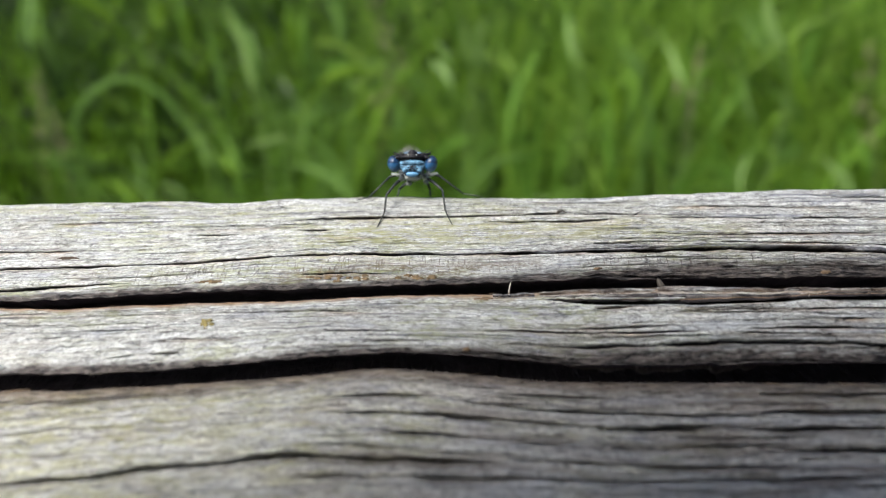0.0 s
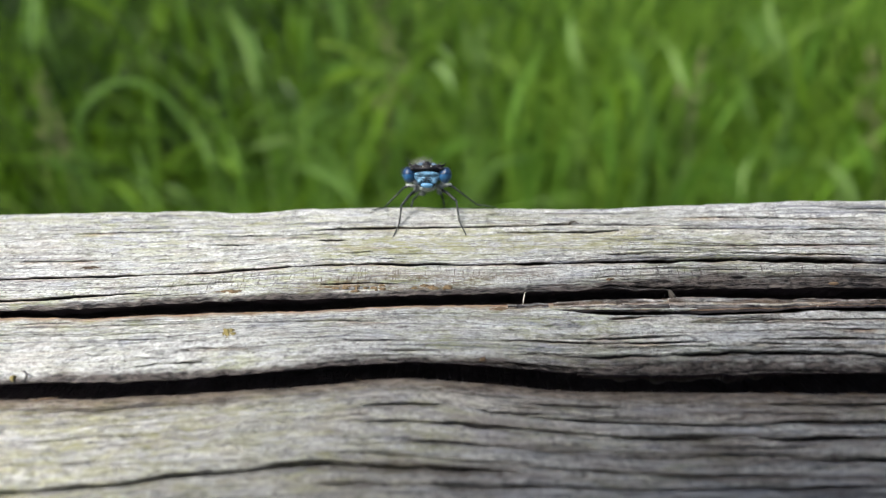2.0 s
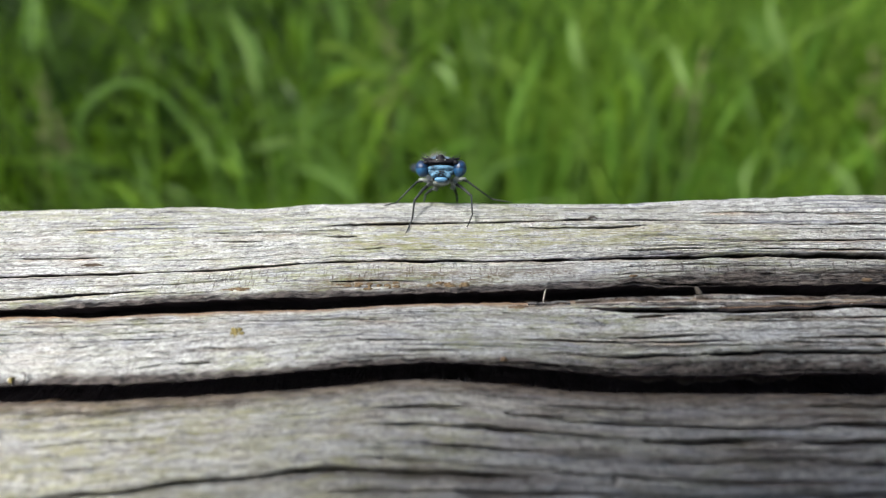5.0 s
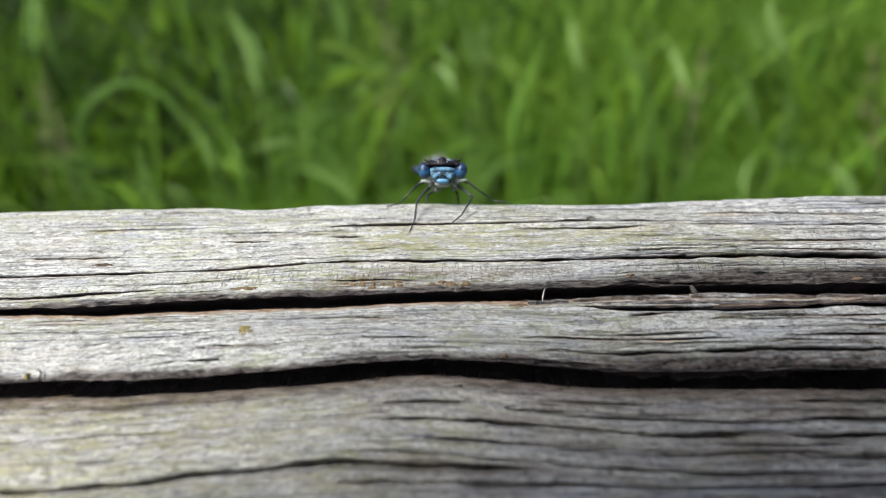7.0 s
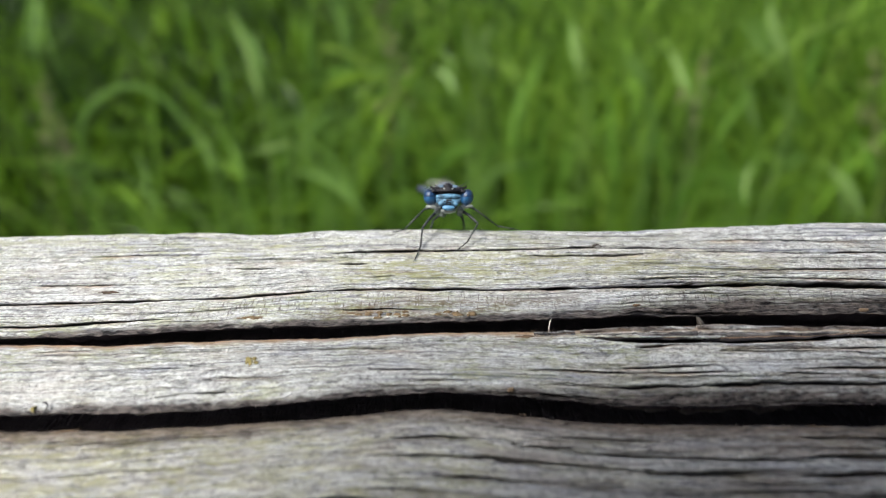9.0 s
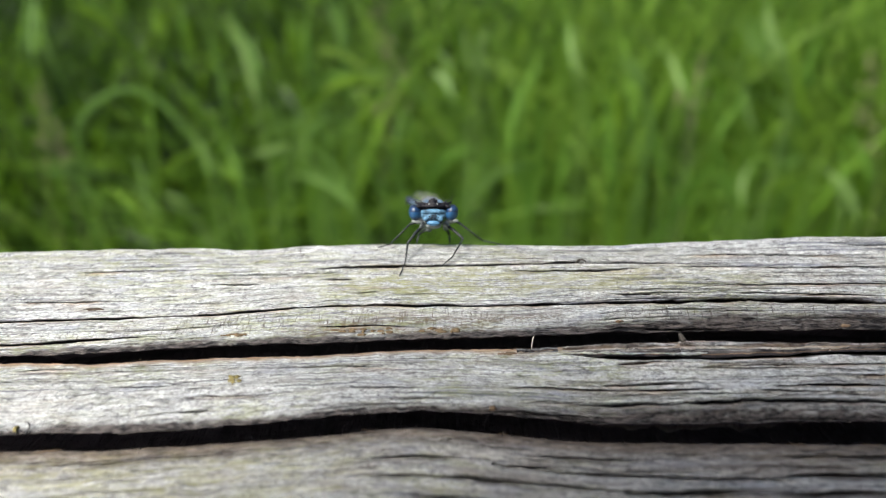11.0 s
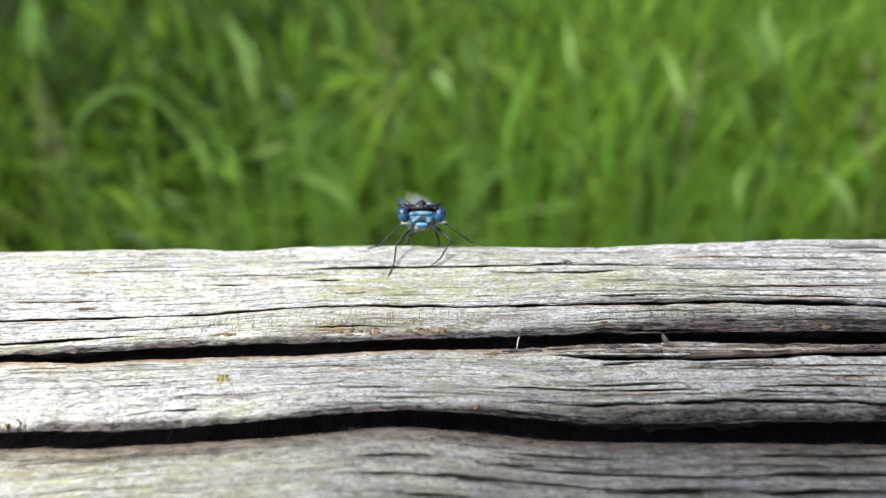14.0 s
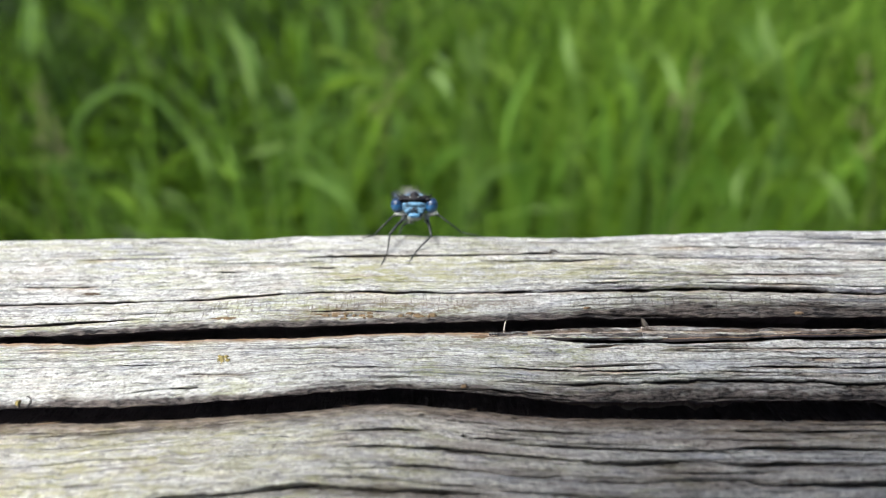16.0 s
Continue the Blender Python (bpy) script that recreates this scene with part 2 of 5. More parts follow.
def ground_material():
    m, nt, bsdf = material("meadow_soil")
    tc = nt.nodes.new("ShaderNodeTexCoord")
    a = noise_tex(nt, tc.outputs["Object"], (3, 3, 3), 8, 0.65)
    b = noise_tex(nt, tc.outputs["Object"], (60, 60, 60), 5, 0.7)
    col = ramp(nt, a, (0.35, (0.035, 0.05, 0.015)), (0.55, (0.06, 0.11, 0.02)), (0.7, (0.09, 0.15, 0.03)))
    link(nt, mixed(nt, b, col, (0.05, 0.06, 0.02)), bsdf.inputs["Base Color"])
    bsdf.inputs["Roughness"].default_value = 0.95
    bumped(nt, bsdf, b, 1.0, 0.02)
    return m


def wing_material():
    m, nt, bsdf = material("clear_wing")
    bsdf.inputs["Base Color"].default_value = (0.8, 0.82, 0.8, 1)
    bsdf.inputs["Roughness"].default_value = 0.2
    tp = nt.nodes.new("ShaderNodeBsdfTransparent")
    mix = nt.nodes.new("ShaderNodeMixShader")
    mix.inputs[0].default_value = 0.05
    link(nt, tp.outputs[0], mix.inputs[1])
    link(nt, bsdf.outputs[0], mix.inputs[2])
    link(nt, mix.outputs[0], nt.nodes["Material Output"].inputs[0])
    return m


WOOD = weathered_wood()
EYE = eye_material()
FACE_BLUE = plain("face_blue", (0.055, 0.128, 0.205), 0.55, 0.25, 0.95, 2600, bump=0.00008)
COLLAR_BLUE = plain("collar_blue", (0.07, 0.115, 0.17), 0.6, 0.3, 0.4, 1800)
LIP_BLUE = plain("lip_blue", (0.075, 0.20, 0.35), 0.45, 0.4, 0.25, 1500)
BODY_BLUE = plain("body_blue", (0.06, 0.10, 0.15), 0.4, 0.5, 0.2, 1200)
BLACK = plain("black_chitin", (0.007, 0.007, 0.010), 0.5, 0.2, 0.4, 1600, bump=0.00003)
LEG_BLACK = plain("leg_chitin", (0.015, 0.019, 0.020), 0.5, 0.3, 0.35, 2500)
PALE_JOINT = plain("pale_joint", (0.17, 0.19, 0.185), 0.5, 0.4, 0.3, 2000)
THORAX_GREY = plain("thorax_grey", (0.075, 0.09, 0.105), 0.6, 0.3, 0.4, 1500)
DARK_TAIL = plain("dark_tail", (0.03, 0.045, 0.075), 0.4, 0.4, 0.3, 1200)
HAIR = plain("pale_hair", (0.13, 0.14, 0.12), 0.6, 0.3, 0.1)
WING = wing_material()
SPLINTER = plain("pale_splinter", (0.62, 0.59, 0.51), 0.7, 0.3, 0.3, 1500, bump=0.00005)
STUB = plain("stub_wood", (0.06, 0.053, 0.046), 0.8, 0.2, 0.4, 1500, bump=0.0001)
TAN_FIBRE = plain("tan_fibre", (0.13, 0.092, 0.06), 0.8, 0.2, 0.3, 1500)
FLAKE = plain("brown_flake", (0.055, 0.042, 0.032), 0.85, 0.1, 0.5, 2500, bump=0.0001)
CRUMB = plain("rotten_wood", (0.15, 0.112, 0.07), 0.9, 0.1, 0.6, 2500, bump=0.0001)
LICHEN = plain("ochre_lichen", (0.17, 0.145, 0.062), 0.9, 0.1, 0.4, 2500, bump=0.0001)
GRASS = grass_material("meadow_green", (0.036, 0.088, 0.007), (0.112, 0.225, 0.021), (0.225, 0.36, 0.055))
FRESH_BLADE = grass_material("fresh_blade", (0.08, 0.185, 0.02), (0.105, 0.22, 0.028), (0.135, 0.26, 0.04), "object")
LIME_BLADE = grass_material("lime_blade", (0.08, 0.165, 0.008), (0.10, 0.19, 0.01), (0.12, 0.22, 0.014), "object")
DULL_BLADE = grass_material("dull_blade", (0.085, 0.175, 0.03), (0.10, 0.195, 0.04), (0.12, 0.215, 0.05), "object")
PALE_BLADE = grass_material("pale_blade", (0.145, 0.25, 0.065), (0.17, 0.275, 0.08), (0.20, 0.305, 0.105), "object")
# darker copy of the meadow green, its colour standing in for shade
SHADED_GRASS = grass_material("shaded_green", (0.003, 0.009, 0.001), (0.010, 0.035, 0.002), (0.15, 0.285, 0.018))
STALK = grass_material("stalk_brown", (0.10, 0.12, 0.05), (0.12, 0.125, 0.065), (0.15, 0.14, 0.085), "object")
SEED = grass_material("seed_brown", (0.19, 0.20, 0.10), (0.23, 0.225, 0.125), (0.27, 0.25, 0.15))
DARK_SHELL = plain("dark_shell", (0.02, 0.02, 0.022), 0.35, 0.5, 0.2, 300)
SOIL = ground_material()


# ---- mesh helpers ----
def mesh_of(name, verts, faces, mat, smooth=True):
    me = bpy.data.meshes.new(name)
    me.from_pydata([tuple(v) for v in verts], [], [tuple(f) for f in faces])
    if smooth:
        me.polygons.foreach_set("use_smooth", [True] * len(me.polygons))
    me.materials.append(mat)
    me.update()
    return me


def part(name, bm, mat, parent, label="", at=None):
    """Links a bmesh as one mesh under a thing or a part."""
    me = bpy.data.meshes.new(name)
    bm.normal_update()
    bm.to_mesh(me)
    bm.free()
    for p in me.polygons:
        p.use_smooth = True
    me.materials.append(mat)
    ob = new(name, me)
    ob.parent = parent
    if at is not None:
        ob.location = at
    return tagged(ob, label)


MM = 0.001


def ball(bm, centre, radii, turn=None, seg=20, rings=12):
    """An ellipsoid in millimetres."""
    m = Matrix.Translation(Vector(centre) * MM)
    if turn is not None:
        m = m @ turn
    m = m @ Matrix.Diagonal((radii[0] * MM, radii[1] * MM, radii[2] * MM, 1))
    return bmesh.ops.create_uvsphere(bm, u_segments=seg, v_segments=rings, radius=1.0, matrix=m)["verts"]


def limb(bm, points, radii, sides=8):
    """A tapering tube through points in millimetres."""
    pts = [Vector(p) * MM for p in points]
    rings = []
    for i, p in enumerate(pts):
        way = (pts[min(i + 1, len(pts) - 1)] - pts[max(i - 1, 0)]).normalized()
        side = way.cross(Vector((0.3, 0.2, 0.93))).normalized()
        up = side.cross(way)
        r = radii[i] * MM
        rings.append([bm.verts.new(p + (side * math.cos(a) + up * math.sin(a)) * r) for a in [2 * math.pi * k / sides for k in range(sides)]])
    for a, b in zip(rings, rings[1:]):
        for k in range(sides):
            bm.faces.new((a[k], a[(k + 1) % sides], b[(k + 1) % sides], b[k]))
    bm.faces.new(rings[0][::-1])
    bm.faces.new(rings[-1])


def value_noise(x, y, seed):
    """Smooth lattice noise, about -1 to 1, for arrays."""
    table = np.random.RandomState(seed).rand(256, 256) * 2 - 1
    xi, yi = np.floor(x).astype(int), np.floor(y).astype(int)
    fx, fy = x - xi, y - yi
    fx, fy = fx * fx * (3 - 2 * fx), fy * fy * (3 - 2 * fy)
    a, b = table[xi % 256, yi % 256], table[(xi + 1) % 256, yi % 256]
    c, d = table[xi % 256, (yi + 1) % 256], table[(xi + 1) % 256, (yi + 1) % 256]
    return (a * (1 - fx) + b * fx) * (1 - fy) + (c * (1 - fx) + d * fx) * fy


# ---- ground ----
def build_ground():
    n = 60
    xs = np.sign(np.linspace(-1, 1, n)) * np.abs(np.linspace(-1, 1, n)) ** 3 * 400
    X, Y = np.meshgrid(xs, xs)
    Z = 0.03 * value_noise(X * 1.3, Y * 1.3, 5) - 0.02
    verts = np.stack([X, Y, Z], -1).reshape(-1, 3)
    faces = [(j * n + i, j * n + i + 1, (j + 1) * n + i + 1, (j + 1) * n + i) for j in range(n - 1) for i in range(n - 1)]
    tagged(new("ground", mesh_of("ground", verts, faces, SOIL)), "dark meadow soil under tall green grass", "ground", kind="structure")


build_ground()

# ---- the rail: a split, weathered board; local x along it, -y towards the viewer, z off its face ----
RAIL_AT = pose(0, 0.059877, 0.633133, 7.045, -1.126, -0.374)

# Courses of the splits: distance along and distance in from the far arris, in millimetres
ARRIS = [(-38, 0.45), (-24, 0.28), (-17.6, 0.68), (-12.8, 0.12), (-4, 0.3), (3.7, 0.72), (8, 0.95), (12.3, 1.15), (17, 1.05), (22.4, 0.7), (29.7, 0.12), (37.5, 0.4)]
HAIR_CRACK = [(-40, 3.4), (-14, 3.16), (-8.5, 2.97), (0.7, 3.05), (5.4, 2.93), (9.3, 2.78), (12.8, 3.13), (19.2, 3.23), (40, 3.3)]
LONG_CRACK = [(-33.5, 9.57), (-24, 9.28), (-19.5, 9.03), (-12.3, 8.17), (-5.8, 8.1), (0.7, 8.41), (9.4, 8.18), (13.7, 8.06), (20.6, 8.0), (29.8, 8.39), (33.4, 8.77)]
SPLIT_FAR = [(-31.8, 13.28), (-27.7, 13.17), (-19.7, 12.56), (-15.7, 12.25), (-9.9, 12.38), (-4.2, 11.97), (4.8, 11.77), (11, 11.35), (16, 10.85), (20, 10.75), (27.5, 10.8), (32.3, 10.9)]
SPLIT_NEAR = [(-31.3, 14.12), (-27.2, 14.26), (-19.3, 13.86), (-9.7, 13.68), (-4.1, 13.16), (4.7, 13.28), (8.8, 12.98), (16.8, 12.77), (20.8, 12.99), (31.3, 13.28)]
GRAIN_LINE = [(-40, 17.6), (-20, 17.2), (-8, 16.5), (-1.2, 16.66), (4.4, 17.23), (8.2, 17.58), (19.4, 17.52), (25.8, 17.36), (29.3, 17.6)]
GAP_FAR = [(-28.2, 20.74), (-17.4, 20.41), (-13.9, 20.01), (-8.1, 19.37), (-3, 19.09), (-0.1, 19.25), (2.5, 19.45), (7.9, 19.92), (15, 19.89), (28.3, 19.86)]
GAP_NEAR = [(-27.6, 21.9), (-24, 22.01), (-17, 21.58), (-10, 21.05), (-5.8, 20.46), (-2.9, 20.35), (0, 20.66), (4.9, 21.45), (7.7, 21.74), (14.6, 21.95), (27.2, 22.21)]
NEAR_LINE = [(-40, 26.3), (-24, 25.9), (-12, 24.7), (-2.7, 24.44), (2.6, 25.18), (8.8, 25.79), (15.2, 26.13), (25.3, 26.23)]
CURVED_CRACK = [(-24, 29.54), (-18, 28.71), (-15, 28.2), (-9.5, 27.8), (-7, 27.75), (-4, 27.99), (2.2, 28.3), (6.8, 28.4), (12.9, 28.86), (24, 28.84)]

# Narrow checks: course, half width, depth, in millimetres
FAR_CHECKS = [
    ([(-33.0, 3.54), (-31.6, 3.22), (-26.9, 3.06), (-24.0, 3.21)], 0.05, 0.20),
    ([(-35.9, 7.39), (-33.2, 7.20), (-29.1, 7.20), (-24.6, 7.13)], 0.07, 0.25),
    ([(-20.6, 5.13), (-16.4, 5.13)], 0.07, 0.50),
    ([(-25.5, 4.37), (-18.5, 4.35), (-14.7, 4.17), (-12.0, 3.81)], 0.05, 0.15),
    ([(-11.4, 4.66), (-9.1, 4.62)], 0.08, 0.35),
    ([(-11.0, 5.57), (-4.4, 5.78)], 0.04, 0.15),
    ([(2.6, 3.77), (9.5, 4.00), (12.3, 4.06), (15.8, 4.05)], 0.07, 0.30),
    ([(17.0, 3.90), (23.4, 3.95), (27.1, 4.12), (31.7, 3.96), (35.6, 4.38)], 0.08, 0.35),
]
ARRIS_CHECKS = [
    ([(31.0, 0.95), (37.0, 1.18)], 0.08, 0.30),
    ([(18.3, 6.23), (21.0, 6.21), (24.1, 6.19)], 0.10, 0.35),
    ([(10.9, 7.03), (15.4, 7.27), (22.4, 7.33), (27.6, 7.66), (31.0, 7.96), (33.9, 8.09)], 0.07, 0.35),
    ([(-11.4, 10.57), (-6.7, 10.51), (-3.2, 10.78)], 0.07, 0.45),
    ([(27.7, 2.32), (36.3, 2.86)], 0.05, 0.15),
    ([(17.4, 2.18), (24.0, 2.15)], 0.05, 0.15),
]
MIDDLE_CHECKS = [
    ([(10.8, 15.10), (12.8, 15.00)], 0.10, 0.60),
    ([(16.5, 15.18), (20.0, 15.30), (24.7, 15.24)], 0.06, 0.40),
    ([(15.2, 15.59), (17.5, 15.81)], 0.10, 0.40),
    ([(2.9, 17.09), (6.4, 17.31), (8.6, 17.57), (13.5, 17.86), (17.4, 17.63)], 0.09, 0.55),
    ([(8.3, 17.22), (14.1, 17.18), (15.4, 17.20)], 0.06, 0.50),
    ([(19.8, 17.38), (24.3, 17.38), (29.5, 17.46)], 0.11, 0.60),
    ([(25.7, 16.35), (30.0, 16.35)], 0.05, 0.50),
    ([(-25.3, 16.81), (-21.0, 16.81), (-17.5, 16.57)], 0.05, 0.25),
]
LIP_CHECKS = [
    ([(-18.7, 17.77), (-15.2, 17.82), (-13.7, 17.67)], 0.06, 0.50),
    ([(-32.1, 15.14), (-29.7, 14.93), (-26.9, 14.91)], 0.05, 0.20),
    ([(-22.7, 19.66), (-19.8, 19.16), (-16.0, 19.15)], 0.07, 0.30),
    ([(-7.6, 17.12), (-4.1, 16.99)], 0.06, 0.30),
    ([(-7.8, 18.31), (-3.6, 18.03), (-0.2, 18.08)], 0.05, 0.35),
    ([(18.5, 17.82), (26.7, 18.04)], 0.05, 0.30),
    ([(2.4, 19.17), (8.0, 19.62)], 0.06, 0.40),
]
NEAR_CHECKS = [
    ([(-27.0, 23.46), (-24.5, 23.39), (-21.1, 23.04), (-17.6, 22.79), (-14.1, 22.54)], 0.08, 0.30),
    ([(-6.8, 23.34), (-5.5, 23.16), (-3.3, 23.14), (0.5, 23.27)], 0.10, 0.40),
    ([(3.7, 23.12), (5.4, 23.23), (8.9, 23.46), (11.1, 23.57)], 0.11, 0.50),
    ([(18.6, 23.32), (21.0, 23.40), (24.1, 23.38)], 0.10, 0.50),
    ([(1.9, 23.81), (5.4, 23.94)], 0.08, 0.40),
    ([(4.6, 24.34), (8.7, 24.66), (13.7, 24.84), (18.8, 24.89), (21.5, 24.74), (23.6, 24.67), (26.1, 24.87)], 0.13, 0.55),
    ([(-6.0, 24.51), (-0.5, 24.79), (3.2, 25.10), (6.9, 25.58), (10.2, 25.91), (13.5, 26.03), (18.4, 26.12), (25.5, 26.22)], 0.14, 0.60),
]
INNER_CHECKS = [
    ([(-3.2, 26.05), (0.2, 26.29), (2.8, 26.53), (4.4, 26.84), (6.7, 26.94), (8.2, 26.87)], 0.13, 0.55),
    ([(8.9, 27.29), (11.5, 27.36), (14.8, 27.30)], 0.10, 0.45),
    ([(14.1, 27.30), (18.3, 27.25), (20.8, 27.60), (24.9, 27.55)], 0.14, 0.50),
    ([(3.4, 27.94), (6.6, 28.24), (9.7, 28.39), (12.8, 28.73), (16.0, 28.67), (20.0, 28.67)], 0.14, 0.50),
    ([(-8.4, 27.06), (-5.1, 27.13), (-3.1, 27.32), (0.2, 27.63), (3.4, 27.94)], 0.14, 0.35),
    ([(13.0, 27.86), (14.9, 27.99), (17.8, 27.94)], 0.07, 0.40),
]


def course(points, u, ragged=0.05, seed=1, soft=0.9):
    """A crack's course along the board, eased between its points and ragged at two scales."""
    g = np.arange(-62, 62, 0.08)
    v = np.interp(g, [p[0] for p in points], [p[1] for p in points])
    k = np.exp(-0.5 * (np.arange(-40, 41) * 0.08 / soft) ** 2)
    v = np.convolve(np.pad(v, 40, mode="edge"), k / k.sum(), mode="valid")
    v = v + ragged * (value_noise(g * 0.6, g * 0 + seed, 11) + 0.6 * value_noise(g * 2.3, g * 0 + seed, 12) + 0.35 * value_noise(g * 7.0, g * 0 + seed, 13))
    return np.interp(u, g, v)


def bump_window(u, lo, hi, ease):
    return np.clip((u - lo) / ease, 0, 1) * np.clip((hi - u) / ease, 0, 1)


def build_rail():
    fine = np.arange(-45, 45.01, 0.075)
    left = -45 - np.cumsum(np.geomspace(0.1, 90, 24))
    right = 45 + np.cumsum(np.geomspace(0.1, 90, 24))
    u = np.concatenate([left[::-1], fine, right])
    n = len(u)
    guides = [
        (course(ARRIS, u, 0.05, 1, 0.6), 0.0), (course(HAIR_CRACK, u, 0.05, 2), 3.1), (course(LONG_CRACK, u, 0.07, 3), 8.4),
        (course(SPLIT_FAR, u, 0.09, 4), 12.0), (course(SPLIT_NEAR, u, 0.06, 5), 13.4), (course(GRAIN_LINE, u, 0.06, 6), 17.2),
        (course(GAP_FAR, u, 0.07, 7, 0.7), 19.8), (course(GAP_NEAR, u, 0.05, 8, 0.7), 21.5), (course(NEAR_LINE, u, 0.06, 9), 25.4),
        (course(CURVED_CRACK, u, 0.05, 10), 28.5), (np.full(n, 36.0), 36.0), (np.full(n, 59.0), 59.0)]
    counts = [64, 100, 74, 0, 84, 58, 0, 80, 62, 70, 20]
    split_far, split_near, gap_far, gap_near = (guides[i][0] for i in (3, 4, 6, 7))

    V, S, D, F = [], [], [], []     # across, grain coordinate, depth in the wide splits, fresh wood and painted split shade
    depths = [0.004, 0.06, 0.2, 0.5, 1.1, 2.2, 4.0]
    for (va, sa), (vb, sb), count in zip(guides, guides[1:], counts):
        if count:
            for t in np.linspace(0, 1, count, endpoint=False):
                V.append(va * (1 - t) + vb * t), S.append(sa * (1 - t) + sb * t), D.append(np.zeros(n)), F.append(0.0)
        else:
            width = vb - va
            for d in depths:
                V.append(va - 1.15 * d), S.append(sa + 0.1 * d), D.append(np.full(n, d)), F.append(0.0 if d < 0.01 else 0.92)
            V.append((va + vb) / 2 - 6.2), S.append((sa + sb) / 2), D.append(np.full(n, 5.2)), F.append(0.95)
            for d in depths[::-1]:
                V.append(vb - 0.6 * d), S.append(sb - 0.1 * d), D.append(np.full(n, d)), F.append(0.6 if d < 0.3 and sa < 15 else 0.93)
    V.append(guides[-1][0]), S.append(59.0), D.append(np.zeros(n)), F.append(0.0)
    V, D = np.array(V), np.array(D)
    S = np.array(S)[:, None] + np.zeros((1, n))
    F = np.array(F)[:, None] * np.ones((1, n))
    U = np.broadcast_to(u, V.shape)

    # raised late wood and eroded early wood along the grain
    coarse = np.clip((S - 21) / 5, 0, 1) * (0.4 + 0.6 * np.clip((U + 6) / 10, 0, 1))
    wob = 0.12 * value_noise(U * 0.25, S * 0.6, 40)
    early = value_noise(U * 0.035, (S + wob) * 1.15, 21)
    fine_band = value_noise(U * 0.07 + 9, (S + wob) * 3.2, 22)
    fibre = value_noise(U * 0.22, (S + wob) * 8.0, 23)
    calm = 0.6 + 1.1 * np.clip((U + 8) / 22, 0, 1)
    H = 0.065 * early * (calm + 1.9 * coarse) + (0.055 + 0.045 * np.clip((U - 4) / 10, 0, 1)) * fine_band * calm + 0.034 * fibre + 0.025 * value_noise(U * 1.1, S * 2.2, 24)
    H += 0.16 * value_noise(U * 0.06, S * 0.16, 25)
    # gnarled wood in front of the wide split
    H += np.clip((S - 21.5) / 3, 0, 1) * np.clip((4 - U) / 12, 0.55, 1) * (0.15 * value_noise(U * 0.5, S * 1.4, 26) + 0.10 * value_noise(U * 1.3, S * 2.6, 27))
    # swelling round the old knot
    H += 0.25 * np.exp(-(((U + 4) / 9) ** 2) - (((S - 26) / 6) ** 2))

    # the face lies flat along the lips of the wide splits
    gap = np.min([np.abs(V - g) for g in (split_far, split_near, gap_far, gap_near)], axis=0)
    H *= 1 - 0.75 * np.exp(-gap / 0.7)
    K = np.zeros_like(H)     # depth of the narrow checks
    T = np.zeros_like(H)     # torn wood, with shade in its colour
    # single checks: course, from, to, half width, depth
    checks = [
        (HAIR_CRACK, -13, 19, 0.12, 1.4), (LONG_CRACK, -46, 46, 0.1, 0.95), ([(-34, 12.3), (-29.9, 12.0), (-26.2, 11.68), (-22, 11.5)], -50, -22.5, 0.12, 0.7),
        ([(6.8, 13.8), (8.6, 14.2), (14.9, 14.39), (23, 14.31), (26, 13.93), (31, 13.98), (45, 13.9)], 6.9, 45, 0.24, 1.5),
        ([(9, 14.9), (13, 14.85), (18, 15.0), (26, 15.05), (45, 15.1)], 10, 26, 0.06, 0.3),
        ([(2.9, 18.43), (8, 18.85), (15.3, 18.88), (20.5, 18.65), (28.7, 18.96), (45, 19)], 3, 45, 0.09, 0.4)]
    checks += [
        (CURVED_CRACK, -50, 4, 0.2, 0.75), ([(-7.4, 29.15), (-0.5, 29.4), (3.3, 29.5), (6.4, 29.56), (11.0, 29.86), (15.6, 29.7), (18.3, 30.06), (20.3, 29.7), (40, 29.6)], -9, 40, 0.2, 0.5),
        ([(-40, 15.6), (-20, 15.2), (-8, 15.0), (0, 15.1)], -30, -4, 0.05, 0.12)]
    for lines, ends in ((FAR_CHECKS, 0.4), (ARRIS_CHECKS, 0.4), (MIDDLE_CHECKS, 0.4), (LIP_CHECKS, 0.4), (NEAR_CHECKS, 0.8), (INNER_CHECKS, 0.8)):
        checks += [(line, line[0][0] - ends, line[-1][0] + (ends if line[-1][0] < 24 else 12), half, deep * (1.25 if ends < 0.5 else 0.85)) for line, half, deep in lines]
    for i, (points, lo, hi, half, deep) in enumerate(checks):
        cols = (u > lo - 1) & (u < hi + 1)
        line = course(points, u[cols], 0.05, 60 + i)
        size = bump_window(u[cols], lo, hi, min(2.5, 0.3 * (hi - lo))) * (0.9 + 0.4 * value_noise(u[cols] * 0.5, u[cols] * 0 + i, 71))
        wide = half * np.clip(size, 0.15, 2)
        K[:, cols] += deep * np.clip(size, 0, 2) * np.exp(-(np.abs(V[:, cols] - line) / wide) ** 2.5)
        # tan wood shows along the near side of a check
        past = V[:, cols] - line - wide * 0.7
        tint = np.clip((0.5 if points is CURVED_CRACK else 0.28) + 0.6 * value_noise(u[cols] * 0.4, u[cols] * 0 + i * 3.1, 72), 0, 0.6) * np.clip(size, 0, 1)
        F[:, cols] = np.maximum(F[:, cols], np.where((past > 0) & (D[:, cols] == 0), tint * np.exp(-past / 0.18), 0))
    # many hair checks that follow the grain
    rng = np.random.RandomState(8)
